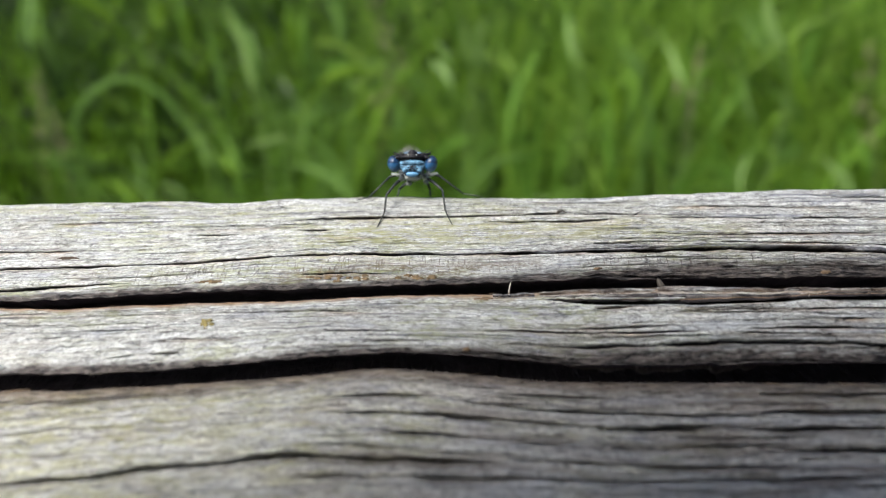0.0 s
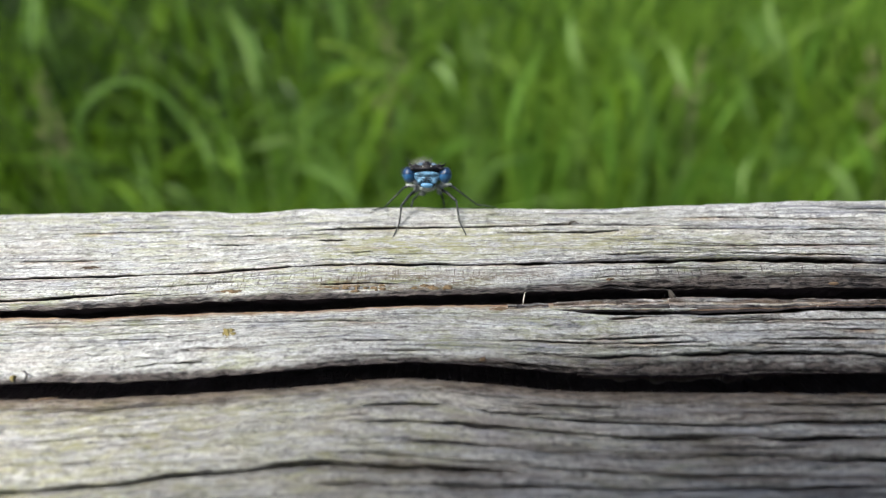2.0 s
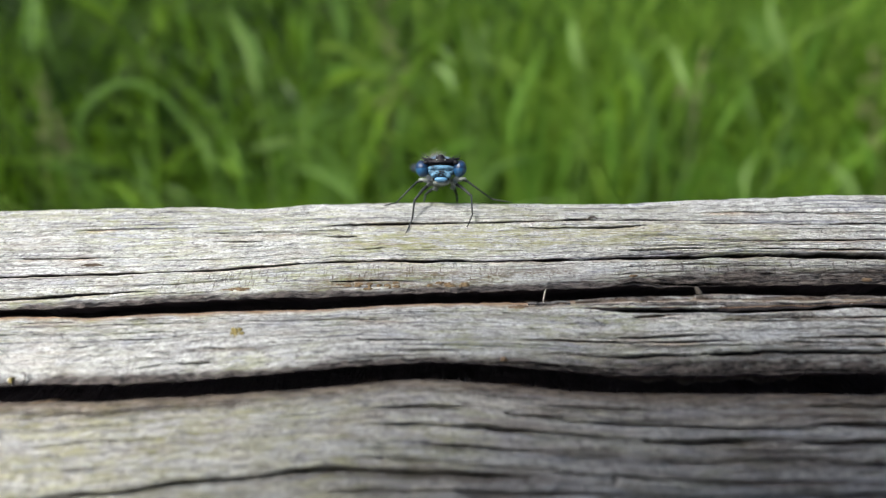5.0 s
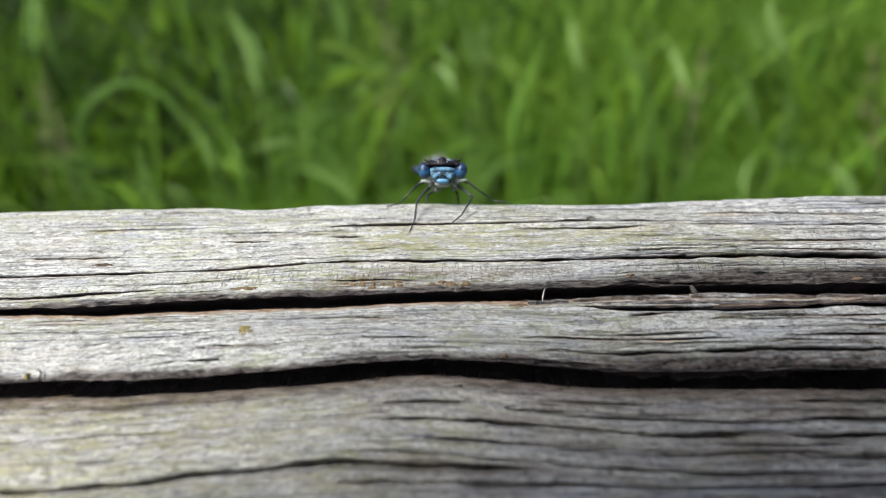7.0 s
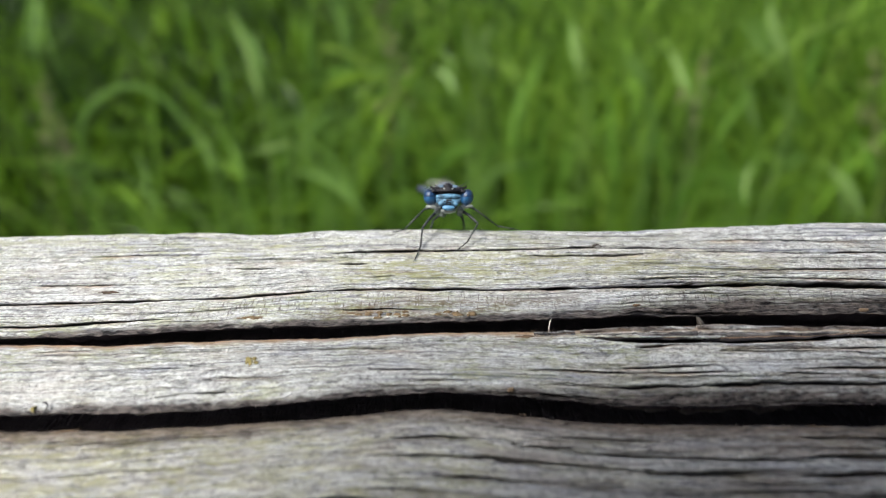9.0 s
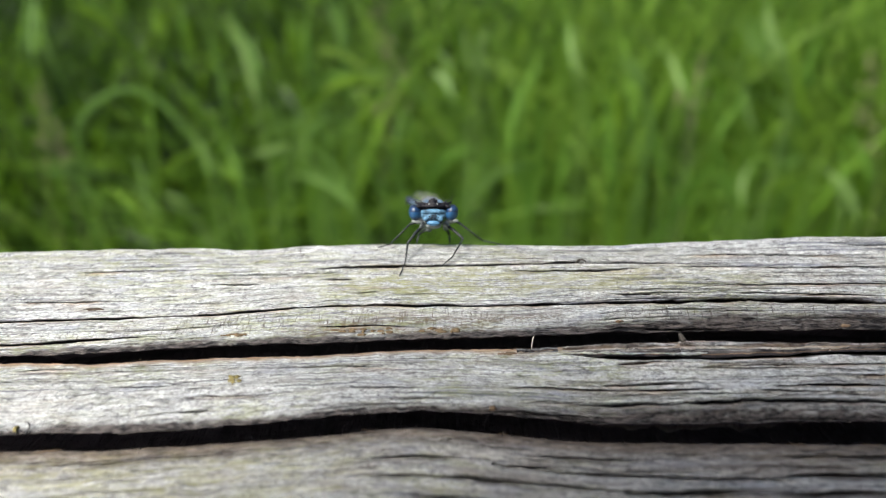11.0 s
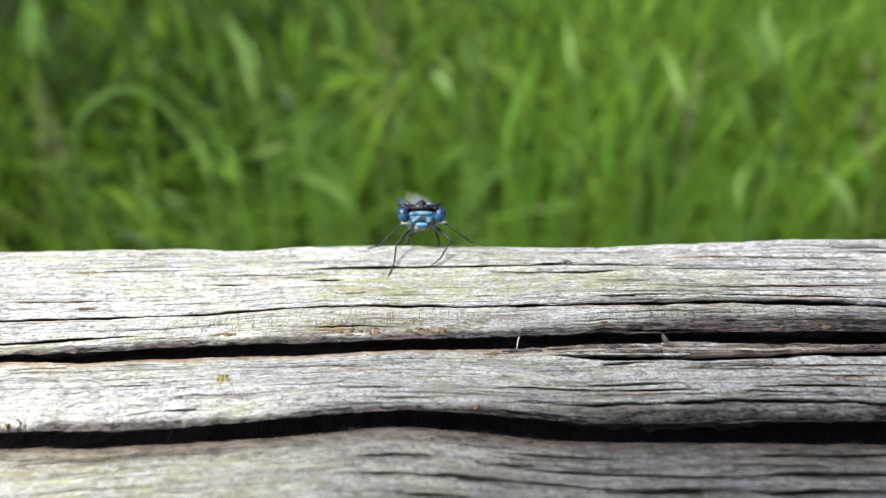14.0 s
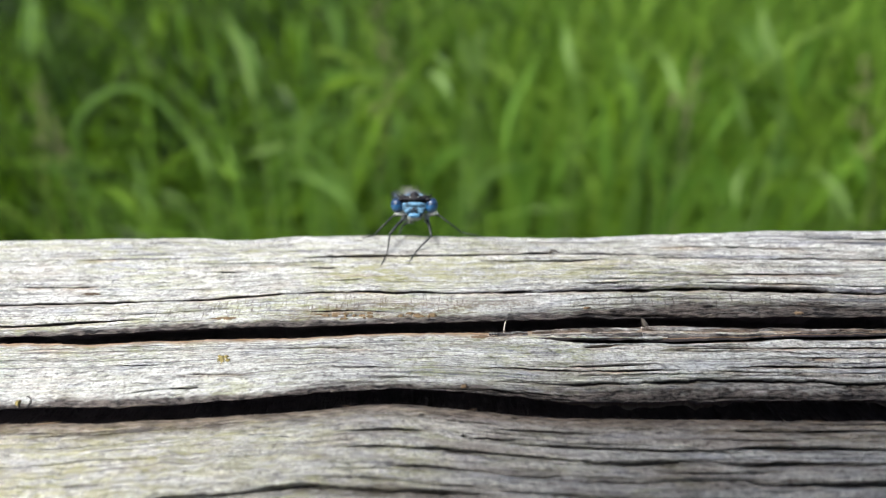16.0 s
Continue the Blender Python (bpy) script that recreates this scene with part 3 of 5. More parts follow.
    for _ in range(750):
        s0, u0, length = rng.uniform(0.2, 31), rng.uniform(-48, 42), 2.0 + 18 * rng.rand() ** 2
        half, deep = rng.uniform(0.02, 0.045) * (1 + 0.9 * (s0 > 22)), rng.uniform(0.04, 0.28) * (0.75 if u0 < 0 else 1)
        rows = np.abs(S[:, 0] - s0) < 0.5
        cols = (u > u0) & (u < u0 + length)
        if rows.any() and cols.any():
            size = bump_window(u[cols], u0, u0 + length, length * 0.3)
            block = np.ix_(rows, cols)
            centre = s0 + 0.08 * value_noise(u[cols] * 0.35, u[cols] * 0 + s0 * 9, 33)
            K[block] += deep * size * np.exp(-((S[block] - centre) / half) ** 2)
    # small dark pits: along, in, half size, depth
    for pu, pv, half, deep in ((-1.26, 21.85, 0.4, 0.7), (0.6, 21.8, 0.22, 0.4), (5.0, 21.95, 0.34, 0.6), (7.0, 28.45, 0.34, 0.6), (-8.8, 21.1, 0.22, 0.4), (1.5, 23.7, 0.28, 0.6), (-5.6, 27.2, 0.28, 0.5), (2.9, 29.4, 0.3, 0.5), (9.6, 2.75, 0.3, 0.6), (16.3, 3.1, 0.3, 0.5), (-13.6, 1.0, 0.25, 0.4), (-18.5, 18.0, 0.25, 0.4), (20.4, 7.35, 0.35, 0.5)):
        cols = np.abs(u - pu) < 4 * half
        K[:, cols] += 0.6 * deep * np.exp(-(((U[:, cols] - pu) / (0.6 * half)) ** 2) - ((V[:, cols] - pv - 0.3 * (U[:, cols] - pu)) / (half * 0.5)) ** 2)
    # a small eye-shaped knot beside the first split
    eye_ring = np.sqrt(((U - 13.4) / 1.15) ** 2 + ((V - 10.55 + 0.05 * (U - 13.4)) / 0.33) ** 2)
    K += np.where(D == 0, 0.14 * np.exp(-((eye_ring - 1) / 0.25) ** 2) + 0.16 * np.exp(-((eye_ring - 0.45) / 0.2) ** 2), 0)
    # checks slant away from the camera, fitted so that their openings look dark from it
    K = np.minimum(K, 1.8)
    # checks darkened with their depth, shade painted into the colour
    recess_shade = np.where(D == 0, np.clip((K - 0.08) / 0.3, 0, 1), 0) * np.interp(S, [0, 20, 23, 60], [0.95, 0.95, 0.45, 0.45])
    H = H - K
    slant = np.where(D == 0, np.interp(S, [0, 15, 30], [1.25, 1.05, 0.8]) * K, 0)
    # worn lips of the two wide splits, the far lip of the first one broken back further along
    slab = 0.12 + 0.65 * np.clip((u - 11) / 5, 0, 1)
    for far, near, lip_near, round_near, tan, lip_far, reach in ((split_far, split_near, 0.12, 0.3, 0.68, slab, 0.25 + 0.6 * np.clip((u - 11) / 5, 0, 1)), (gap_far, gap_near, 0.42, 0.85, 0.2, np.full(n, 0.16) + 0.6 * np.clip((u - 2) / 8, 0, 1), 0.35 + 0.4 * np.clip((u - 2) / 8, 0, 1))):
        outside = np.clip(far - V, 0, None)
        H -= np.where((V <= far) & (D == 0), lip_far * np.exp(-(outside / reach) ** 1.5), 0)
        inside = np.clip(V - near, 0, None)
        H -= np.where((V >= near) & (D == 0), lip_near * np.exp(-(inside / round_near) ** 1.3), 0)
        F = np.maximum(F, np.where((V >= near) & (D == 0), np.clip(tan + 0.3 * value_noise(U * 0.35, U * 0 + 3, 57), 0, 0.7) * np.exp(-(inside / (0.34 + 0.2 * value_noise(U * 0.8, U * 0, 55) + 0.04 * value_noise(U * 1.9, U * 0, 56))) ** 1.6), 0))
    # torn, stepped wood along the far lips, darkened in colour for the shade there
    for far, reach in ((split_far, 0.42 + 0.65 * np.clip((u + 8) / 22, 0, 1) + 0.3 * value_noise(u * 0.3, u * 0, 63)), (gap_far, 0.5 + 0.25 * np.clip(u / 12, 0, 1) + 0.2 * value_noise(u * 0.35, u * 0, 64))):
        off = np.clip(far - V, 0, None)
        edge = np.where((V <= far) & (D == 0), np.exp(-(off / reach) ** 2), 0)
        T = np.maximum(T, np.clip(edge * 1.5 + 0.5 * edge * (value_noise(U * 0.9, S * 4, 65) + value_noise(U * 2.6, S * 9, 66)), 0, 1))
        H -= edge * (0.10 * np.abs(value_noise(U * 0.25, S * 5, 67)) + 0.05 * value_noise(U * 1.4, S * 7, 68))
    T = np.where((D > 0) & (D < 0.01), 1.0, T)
    # inside the splits
    drop = np.where(S < 13, slab, np.where(S < 15, 0.15, np.where(S < 20.5, 0.16 + 0.6 * np.clip((u - 2) / 8, 0, 1), 0.44)))
    H = np.where(D > 0, H * 0.5 - D - drop + 0.1 * value_noise(U * 1.5, S * 3 + D * 2, 77), H)
    V = np.where(D > 0, V + 0.1 * value_noise(U * 1.2, S * 2 + D * 3, 78) * np.clip(D, 0, 1), V)

    # a broken shelf on the far wall of the wide split
    shelf = np.exp(-((D - 1.3) / 0.45) ** 2) * np.clip((U - 6) / 6, 0, 1) * (0.75 + 0.6 * value_noise(U * 0.22, U * 0, 81) + 0.25 * value_noise(U * 1.3, U * 0, 82))
    on_wall = (D > 0.3) & (S > 19.8) & (S < 20.3)
    V = np.where(on_wall, V + 1.1 * shelf, V)
    F = np.where(on_wall, F - 0.5 * np.clip(shelf, 0, 1), F)

    V = V - slant
    # far arris, back, underside and front, closing the board
    R, THICK, WIDE = 1.5, 42.0, 62.0
    edge, h0 = V[0].copy(), H[0].copy()
    extra_v, extra_h, extra_s = [], [], []
    for k, a in enumerate(np.linspace(0, 90, 16)[1:]):
        a = radians(a)
        extra_v.append(edge - R * math.sin(a)), extra_h.append(h0 - R * (1 - math.cos(a)) + 0.05 * value_noise(u * 0.3, u * 0 + k * 0.7, 91)), extra_s.append(-R * a)
    for d in (2.5, 5, 10, 20, 30, THICK - 1):
        extra_v.append(edge - R), extra_h.append(-d + 0.1 * value_noise(u * 0.05, u * 0 + d, 92)), extra_s.append(-1.2 - d)
    back = slice(None, None, -1)
    tail_v = [np.full(n, WIDE - 2), np.full(n, WIDE), np.full(n, WIDE), np.full(n, WIDE - 2)]
    tail_h = [np.full(n, -0.3), np.full(n, -2.0), np.full(n, -THICK + 2), np.full(n, -THICK)]
    V = np.vstack([np.array(extra_v)[back], V, np.array(tail_v)])
    H = np.vstack([np.array(extra_h)[back], H, np.array(tail_h)])
    tail_s = np.array([60.0, 62.0, 102.0, 104.0])[:, None] + np.zeros((1, n))
    S = np.vstack([np.array(extra_s)[back][:, None] + np.zeros((1, n)), S, tail_s])
    F = np.vstack([np.zeros((len(extra_v), n)), F, np.zeros((4, n))])
    T = np.vstack([np.zeros((len(extra_v), n)), T, np.zeros((4, n))])
    recess_shade = np.vstack([np.zeros((len(extra_v), n)), recess_shade, np.zeros((4, n))])
    rows = V.shape[0]
    U = np.broadcast_to(u, V.shape)
    co = np.stack([U, -V, H], -1).reshape(-1, 3) * MM

    a = (np.arange(rows)[:, None] * n + np.arange(n - 1)[None, :])
    nxt = ((np.arange(rows) + 1) % rows)[:, None] * n + np.arange(n - 1)[None, :]
    quads = np.stack([a, nxt, nxt + 1, a + 1], -1).reshape(-1, 4)
    me = bpy.data.meshes.new("wooden_rail")
    me.vertices.add(len(co))
    me.vertices.foreach_set("co", co.ravel())
    me.loops.add(quads.size + 2 * rows)
    caps = np.concatenate([np.arange(rows) * n, (np.arange(rows) * n + n - 1)[::-1]])
    loops = np.concatenate([quads.ravel(), caps])
    me.loops.foreach_set("vertex_index", loops.astype(np.int32))
    me.polygons.add(len(quads) + 2)
    me.polygons.foreach_set("loop_start", np.concatenate([np.arange(len(quads)) * 4, [quads.size, quads.size + rows]]).astype(np.int32))
    me.polygons.foreach_set("use_smooth", np.ones(len(quads) + 2, bool))
    uv = me.uv_layers.new(name="grain")
    coords = np.stack([U, S], -1).reshape(-1, 2)
    uv.data.foreach_set("uv", coords[loops].ravel())
    fresh = me.attributes.new("fresh_wood_and_shade", "FLOAT", "POINT")
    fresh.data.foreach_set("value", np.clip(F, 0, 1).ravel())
    torn = me.attributes.new("torn_wood_and_shade", "FLOAT", "POINT")
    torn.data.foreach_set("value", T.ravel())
    me.attributes.new("check_shade", "FLOAT", "POINT").data.foreach_set("value", recess_shade.ravel())
    me.materials.append(WOOD)
    me.update(calc_edges=True)
    rail = new("wooden_rail", me)
    rail.matrix_world = RAIL_AT
    return tagged(rail, "weathered silver-grey wooden rail with long dark splits", "wooden rail")


RAIL = build_rail()


def build_strip(start, end, lift, seed):
    """A lifted, broken strip of wood along the near lip of the first split: a worn top edge, a torn face and a crack
    below, both darkened in colour as shade.
    """
    u = np.arange(start, end, 0.05)
    n = len(u)
    chip = value_noise(u * 0.9, u * 0, seed + 5) + 0.5 * value_noise(u * 2.6, u * 0, seed + 6)
    far = course(SPLIT_NEAR, u, 0.06, 5) + 0.02 + 0.045 * chip
    near = np.interp(u, [2, 6.8, 8.6, 14.9, 23, 26, 31], [14.0, 13.8, 13.95, 14.12, 14.05, 13.85, 13.8]) + 0.07 * value_noise(u * 1.4, u * 0, seed + 1) + 0.04 * value_noise(u * 5, u * 0, seed + 8)
    taper = np.clip((u - start) / 0.35, 0.5, 1) * np.clip((end - u) / (0.25 * (end - start)), 0.05, 1)
    verts, faces, tan, grey = [], [], [], []
    rows = [(0.0, -1.6, 0.3, 1.0), (0.0, 0.2, 0.5, 0.4), (0.05, 0.8, 0.35, 0.0), (0.12, 1.0, 0.2, 0.0), (0.2, 0.95, 0.15, 0.0), (0.28, 0.6, 0.2, 0.4), (0.36, 0.0, 0.3, 0.8), (0.44, -0.3, 0.1, 0.9), (0.52, -0.2, 0.0, 0.6),
            (0.6, 0.0, 0.0, 0.3), (0.68, 0.05, 0.0, 0.3), (0.76, -0.1, 0.0, 0.7), (0.84, -0.3, 0.0, 1.0), (0.9, -0.6, 0.95, 1.0), (0.92, -1.6, 0.95, 1.0)]
    for across, high, warm, ragged in rows:
        v = far + (near - far) * across
        rough = 0.06 * value_noise(u * 0.35, u * 0 + across * 19, seed + 2) + 0.03 * value_noise(u * 1.3, u * 0 + across * 34, seed + 3) + 0.012 * value_noise(u * 5, u * 0 + across * 60, seed + 4)
        verts += list(np.stack([u, -v, (lift * high + rough) * taper - 0.04], -1) * MM)
        tan += list(np.full(n, warm) if warm > 0.9 else np.clip(warm * (0.4 + 0.9 * value_noise(u * 0.5, u * 0 + across * 8, seed + 9)), 0, 0.5))
        grey += list(np.clip(ragged * 0.8 + 0.6 + 0.5 * value_noise(u * 0.35, u * 0 + across * 12, seed + 10) + 0.3 * value_noise(u * 1.5, u * 0 + across * 40, seed + 11), 0, 1))
    for j in range(len(rows) - 1):
        faces += [(j * n + i, (j + 1) * n + i, (j + 1) * n + i + 1, j * n + i + 1) for i in range(n - 1)]
    faces += [tuple(j * n for j in range(len(rows)))[::-1], tuple(j * n + n - 1 for j in range(len(rows)))]
    me = mesh_of("loose_strip", verts, faces, WOOD)
    uv = me.uv_layers.new(name="grain")
    co = np.array(verts)
    idx = np.empty(len(me.loops), np.int32)
    me.loops.foreach_get("vertex_index", idx)
    uv.data.foreach_set("uv", np.stack([co[idx, 0] * 1000 + seed, -co[idx, 1] * 1000 + 3 + co[idx, 2] * 1500], -1).ravel())
    me.attributes.new("fresh_wood_and_shade", "FLOAT", "POINT").data.foreach_set("value", tan)
    me.attributes.new("torn_wood_and_shade", "FLOAT", "POINT").data.foreach_set("value", grey)
    ob = new("loose_strip", me)
    ob.parent = RAIL
    tagged(ob, "lifted purple-grey strip of wood with a torn edge")


build_strip(3.6, 6.6, 0.12, 21)
build_strip(6.9, 15.3, 0.17, 3)
build_strip(15.3, 24.5, 0.22, 9)
build_strip(24.2, 36.0, 0.14, 15)


def build_posts():
    """Two plain posts that carry the rail."""
    for x in (-0.3, 0.3):
        bm = bmesh.new()
        bmesh.ops.create_cube(bm, size=1.0, matrix=Matrix.Translation((x, 0.03, 0.285 + 0.0197 * x)) @ Matrix.Diagonal((0.09, 0.08, 0.62, 1)))
        bmesh.ops.bevel(bm, geom=bm.edges[:], offset=0.004, segments=2, affect="EDGES")
        me = bpy.data.meshes.new("fence_post")
        bm.to_mesh(me)
        bm.free()
        me.uv_layers.new(name="grain")
        me.materials.append(WOOD)
        tagged(new("fence_post", me), "grey wooden post under the rail", "fence post", "fence posts")


build_posts()


# ---- the damselfly: local x to its left, y along its body to the tail, z up; millimetres ----
FLY = new("damselfly")
FLY.matrix_world = pose(-0.0022, 0.05792, 0.632602, -28, 0, 0)
tagged(FLY, "blue and black damselfly perched on the rail's edge", "damselfly")
HX, HY, HZ = -0.33, -0.3, 4.13


def build_head():
    bm = bmesh.new()
    ball(bm, (HX, HY + 0.35, HZ + 0.05), (1.75, 0.6, 0.72), seg=28, rings=16)
    ball(bm, (HX, HY + 0.1, HZ - 0.7), (0.75, 0.5, 0.55))
    head = part("head", bm, BLACK, FLY, "broad black head with blue face")
    for side in (-1, 1):
        bm = bmesh.new()
        ball(bm, (0, 0, 0), (0.55, 0.72, 0.7), Euler((0, radians(side * 11), 0)).to_matrix().to_4x4(), seg=32, rings=20)
        part("eye", bm, EYE, head, "glossy blue compound eye with dark belt", at=Vector((HX + side * 1.53, HY - 0.06, HZ - 0.06)) * MM)
        bm = bmesh.new()
        ball(bm, (HX + side * 0.88, HY - 0.26, HZ - 0.28), (0.2, 0.2, 0.36), Euler((0, radians(side * 22), 0)).to_matrix().to_4x4())
        part("cheek", bm, FACE_BLUE, head, "pale blue cheek")
        bm = bmesh.new()
        limb(bm, [(HX + side * 0.75, HY - 0.3, HZ + 0.55), (HX + side * 1.0, HY - 0.45, HZ + 0.85), (HX + side * 1.35, HY - 0.5, HZ + 1.0), (HX + side * 1.75, HY - 0.5, HZ + 1.35)], [0.06, 0.04, 0.016, 0.008])
        part("antenna", bm, LEG_BLACK, head)
    bm = bmesh.new()
    ball(bm, (HX, HY - 0.28, HZ - 0.04), (1.16, 0.4, 0.3), seg=28)
    ball(bm, (HX, HY - 0.26, HZ - 0.4), (1.02, 0.34, 0.42), seg=24)
    for side in (-1, 1):
        ball(bm, (HX + side * 0.5, HY - 0.46, HZ - 0.02), (0.42, 0.22, 0.17), Euler((0, radians(side * 8), 0)).to_matrix().to_4x4(), seg=16)
        ball(bm, (HX + side * 0.58, HY - 0.42, HZ - 0.62), (0.26, 0.2, 0.22), Euler((0, radians(side * 35), 0)).to_matrix().to_4x4(), seg=16)
    part("frons", bm, FACE_BLUE, head, "dull blue forehead plate")
    bm = bmesh.new()
    for dx, dz, rx, rz in ((-0.05, -0.34, 0.16, 0.06), (0.22, -0.38, 0.13, 0.05), (-0.3, -0.42, 0.12, 0.05), (0.02, -0.5, 0.22, 0.035), (0.4, -0.5, 0.12, 0.04), (-0.42, -0.58, 0.1, 0.035),
                           (0.14, -0.6, 0.09, 0.05), (-0.2, -0.58, 0.09, 0.04), (0.5, -0.28, 0.12, 0.035), (-0.5, -0.25, 0.1, 0.03)):
        ball(bm, (HX + dx, HY - 0.58 + 0.3 * dx * dx, HZ + dz), (rx, 0.06, rz), Euler((0, dx * 0.7, 0)).to_matrix().to_4x4(), seg=12, rings=8)
    part("clypeus", bm, BLACK, head, "dark markings across the face")
    bm = bmesh.new()
    ball(bm, (HX, HY - 0.42, HZ - 0.96), (0.54, 0.28, 0.23), seg=24)
    part("labrum", bm, LIP_BLUE, head, "bright blue upper lip")
    bm = bmesh.new()
    ball(bm, (HX, HY - 0.52, HZ - 0.71), (0.32, 0.16, 0.035))
    part("mouth_line", bm, BLACK, head)
    bm = bmesh.new()
    ball(bm, (HX, HY + 0.05, HZ - 1.17), (0.66, 0.4, 0.25))
    part("labium", bm, PALE_JOINT, head, "pale lower lip")
    bm = bmesh.new()
    bmesh.ops.create_cube(bm, size=2.0, matrix=Matrix.Translation(Vector((HX, HY - 0.1, HZ + 0.44)) * MM) @ Matrix.Diagonal((1.22 * MM, 0.58 * MM, 0.28 * MM, 1)))
    bmesh.ops.bevel(bm, geom=bm.edges[:], offset=0.2 * MM, segments=4, affect="EDGES")
    for side in (-1, 1):
        limb(bm, [(HX + side * 0.7, HY - 0.3, HZ + 0.6), (HX + side * 1.1, HY - 0.35, HZ + 0.68), (HX + side * 1.55, HY - 0.3, HZ + 0.74)], [0.2, 0.13, 0.02])
        limb(bm, [(HX + side * 1.2, HY - 0.3, HZ + 0.62), (HX + side * 1.45, HY - 0.3, HZ + 0.82), (HX + side * 1.62, HY - 0.3, HZ + 1.02)], [0.12, 0.05, 0.01])
        ball(bm, (HX + side * 1.2, HY - 0.2, HZ + 0.4), (0.42, 0.5, 0.22), Euler((0, radians(side * 14), 0)).to_matrix().to_4x4(), seg=20)
    part("crown", bm, BLACK, head, "glossy black crown")
    for dx, dz in ((-0.35, 0.62), (0.35, 0.62), (0.0, 0.45)):
        bm = bmesh.new()
        ball(bm, (HX + dx, HY - 0.5, HZ + dz), (0.07, 0.07, 0.07), seg=12, rings=8)
        part("ocellus", bm, PALE_JOINT, head)
    return head


def build_body():
    c = Vector((-0.55, 3.0, 4.3))
    bm = bmesh.new()
    ball(bm, c, (1.25, 2.3, 1.35), Euler((radians(8), 0, radians(3))).to_matrix().to_4x4(), seg=28, rings=18)
    thorax = part("thorax", bm, THORAX_GREY, FLY, "hairy blue-grey thorax with black bands")
    bm = bmesh.new()
    ball(bm, (-0.42, 1.9, 4.8), (0.4, 1.5, 0.66), seg=18)
    part("dorsal_stripe", bm, BLACK, thorax, "black stripe along the back")
    for side in (-1, 1):
        bm = bmesh.new()
        ball(bm, (-0.5 + side * 0.95, 2.8, 4.5), (0.32, 1.9, 0.4), seg=16)
        part("shoulder_stripe", bm, BLACK, thorax, "black shoulder stripe")
    bm = bmesh.new()
    bmesh.ops.create_cube(bm, size=2.0, matrix=Matrix.Translation(Vector((-0.38, 0.85, 4.55)) * MM) @ Matrix.Diagonal((0.36 * MM, 0.5 * MM, 0.8 * MM, 1)))
    bmesh.ops.bevel(bm, geom=bm.edges[:], offset=0.15 * MM, segments=4, affect="EDGES")
    part("prothorax", bm, BLACK, thorax)
    for side in (-1, 1):
        bm = bmesh.new()
        ball(bm, (-0.36 + side * 0.62, 0.95, 4.98), (0.36, 0.4, 0.22), Euler((0, radians(side * 24), 0)).to_matrix().to_4x4(), seg=16)
        part("collar_patch", bm, COLLAR_BLUE, thorax, "pale blue patch behind the head")
    bm = bmesh.new()
    ball(bm, (-0.4, 2.2, 3.35), (0.85, 1.5, 0.5), seg=18)
    part("underside", bm, PALE_JOINT, thorax, "pale grey underside of the thorax")
    # fine pale hairs
    rng = random.Random(3)
    verts, faces = [], []
    for _ in range(900):
        a, b = rng.uniform(0, 2 * math.pi), rng.uniform(-0.9, 0.9)
        d = Vector((math.cos(a) * math.sqrt(1 - b * b), b, math.sin(a) * math.sqrt(1 - b * b)))
        p = Vector((c.x + d.x * 1.25, c.y + d.y * 2.3, c.z + d.z * 1.35))
        tip = p + (d + Vector((rng.uniform(-0.4, 0.4), rng.uniform(-0.6, 0.2), rng.uniform(-0.4, 0.4)))) * rng.uniform(0.25, 0.6)
        s = Vector((0.008, 0, 0.004))
        k = len(verts)
        verts += [tuple((p - s) * MM), tuple((p + s) * MM), tuple((p + Vector((0, 0.01, 0))) * MM), tuple(tip * MM)]
        faces += [(k, k + 1, k + 3), (k + 1, k + 2, k + 3), (k + 2, k, k + 3)]
    hairs = new("hairs", mesh_of("hairs", verts, faces, HAIR))
    hairs.parent = thorax
    tagged(hairs, "fine pale hairs", kind="stuff")
    # abdomen: ten segments, blue with a black ring at each end
    start, tip = Vector((-0.75, 5.0, 4.35)), Vector((-3.5, 25.0, 6.9))
    lengths = [0.9, 2.0, 3.2, 3.3, 3.2, 2.9, 2.2, 1.1, 0.9, 0.6]
    total, run = sum(lengths), 0.0
    for i, size in enumerate(lengths):
        a, b = start.lerp(tip, run / total), start.lerp(tip, (run + size) / total)
        run += size
        r = 0.62 if i < 2 else (0.42 if i < 7 else 0.45)
        bm = bmesh.new()
        limb(bm, [a, a.lerp(b, 0.08), a.lerp(b, 0.5), a.lerp(b, 0.92), b], [r * 0.85, r, r * 0.92, r, r * 0.85], 14)
        seg = part("abdomen_segment", bm, BODY_BLUE if i < 6 else DARK_TAIL, FLY, "blue abdomen segment" if i < 6 else "dark abdomen segment")
        bm = bmesh.new()
        limb(bm, [a.lerp(b, 0.7), a.lerp(b, 0.8), a.lerp(b, 0.97)], [r * 0.95, r * 1.06, r * 1.04], 14)
        part("ring", bm, BLACK, seg)
    # four narrow wings folded together over the abdomen
    for side, lift in ((-1, 0.0), (1, 0.0), (-1, -0.5), (1, -0.5)):
        base = Vector((-0.55 + side * 0.18, 4.2 - lift, 4.9))
        verts, faces = [], []
        steps = 14
        for k in range(steps + 1):
            t = k / steps
            half = 1.5 * (math.sin(math.pi * min(1, 0.12 + t * 0.83)) ** 0.6) * (0.25 + 0.75 * min(1, t * 2.4))
            p = base + Vector((-2.2 * t + side * 0.25 * t, 19.0 * t, 1.3 * t + 0.2 * t * t))
            verts += [tuple((p + Vector((side * 0.02, 0, -half * 0.3))) * MM), tuple((p + Vector((side * 0.05, 0, half * 0.35))) * MM), tuple((p + Vector((side * 0.02, 0, half))) * MM)]
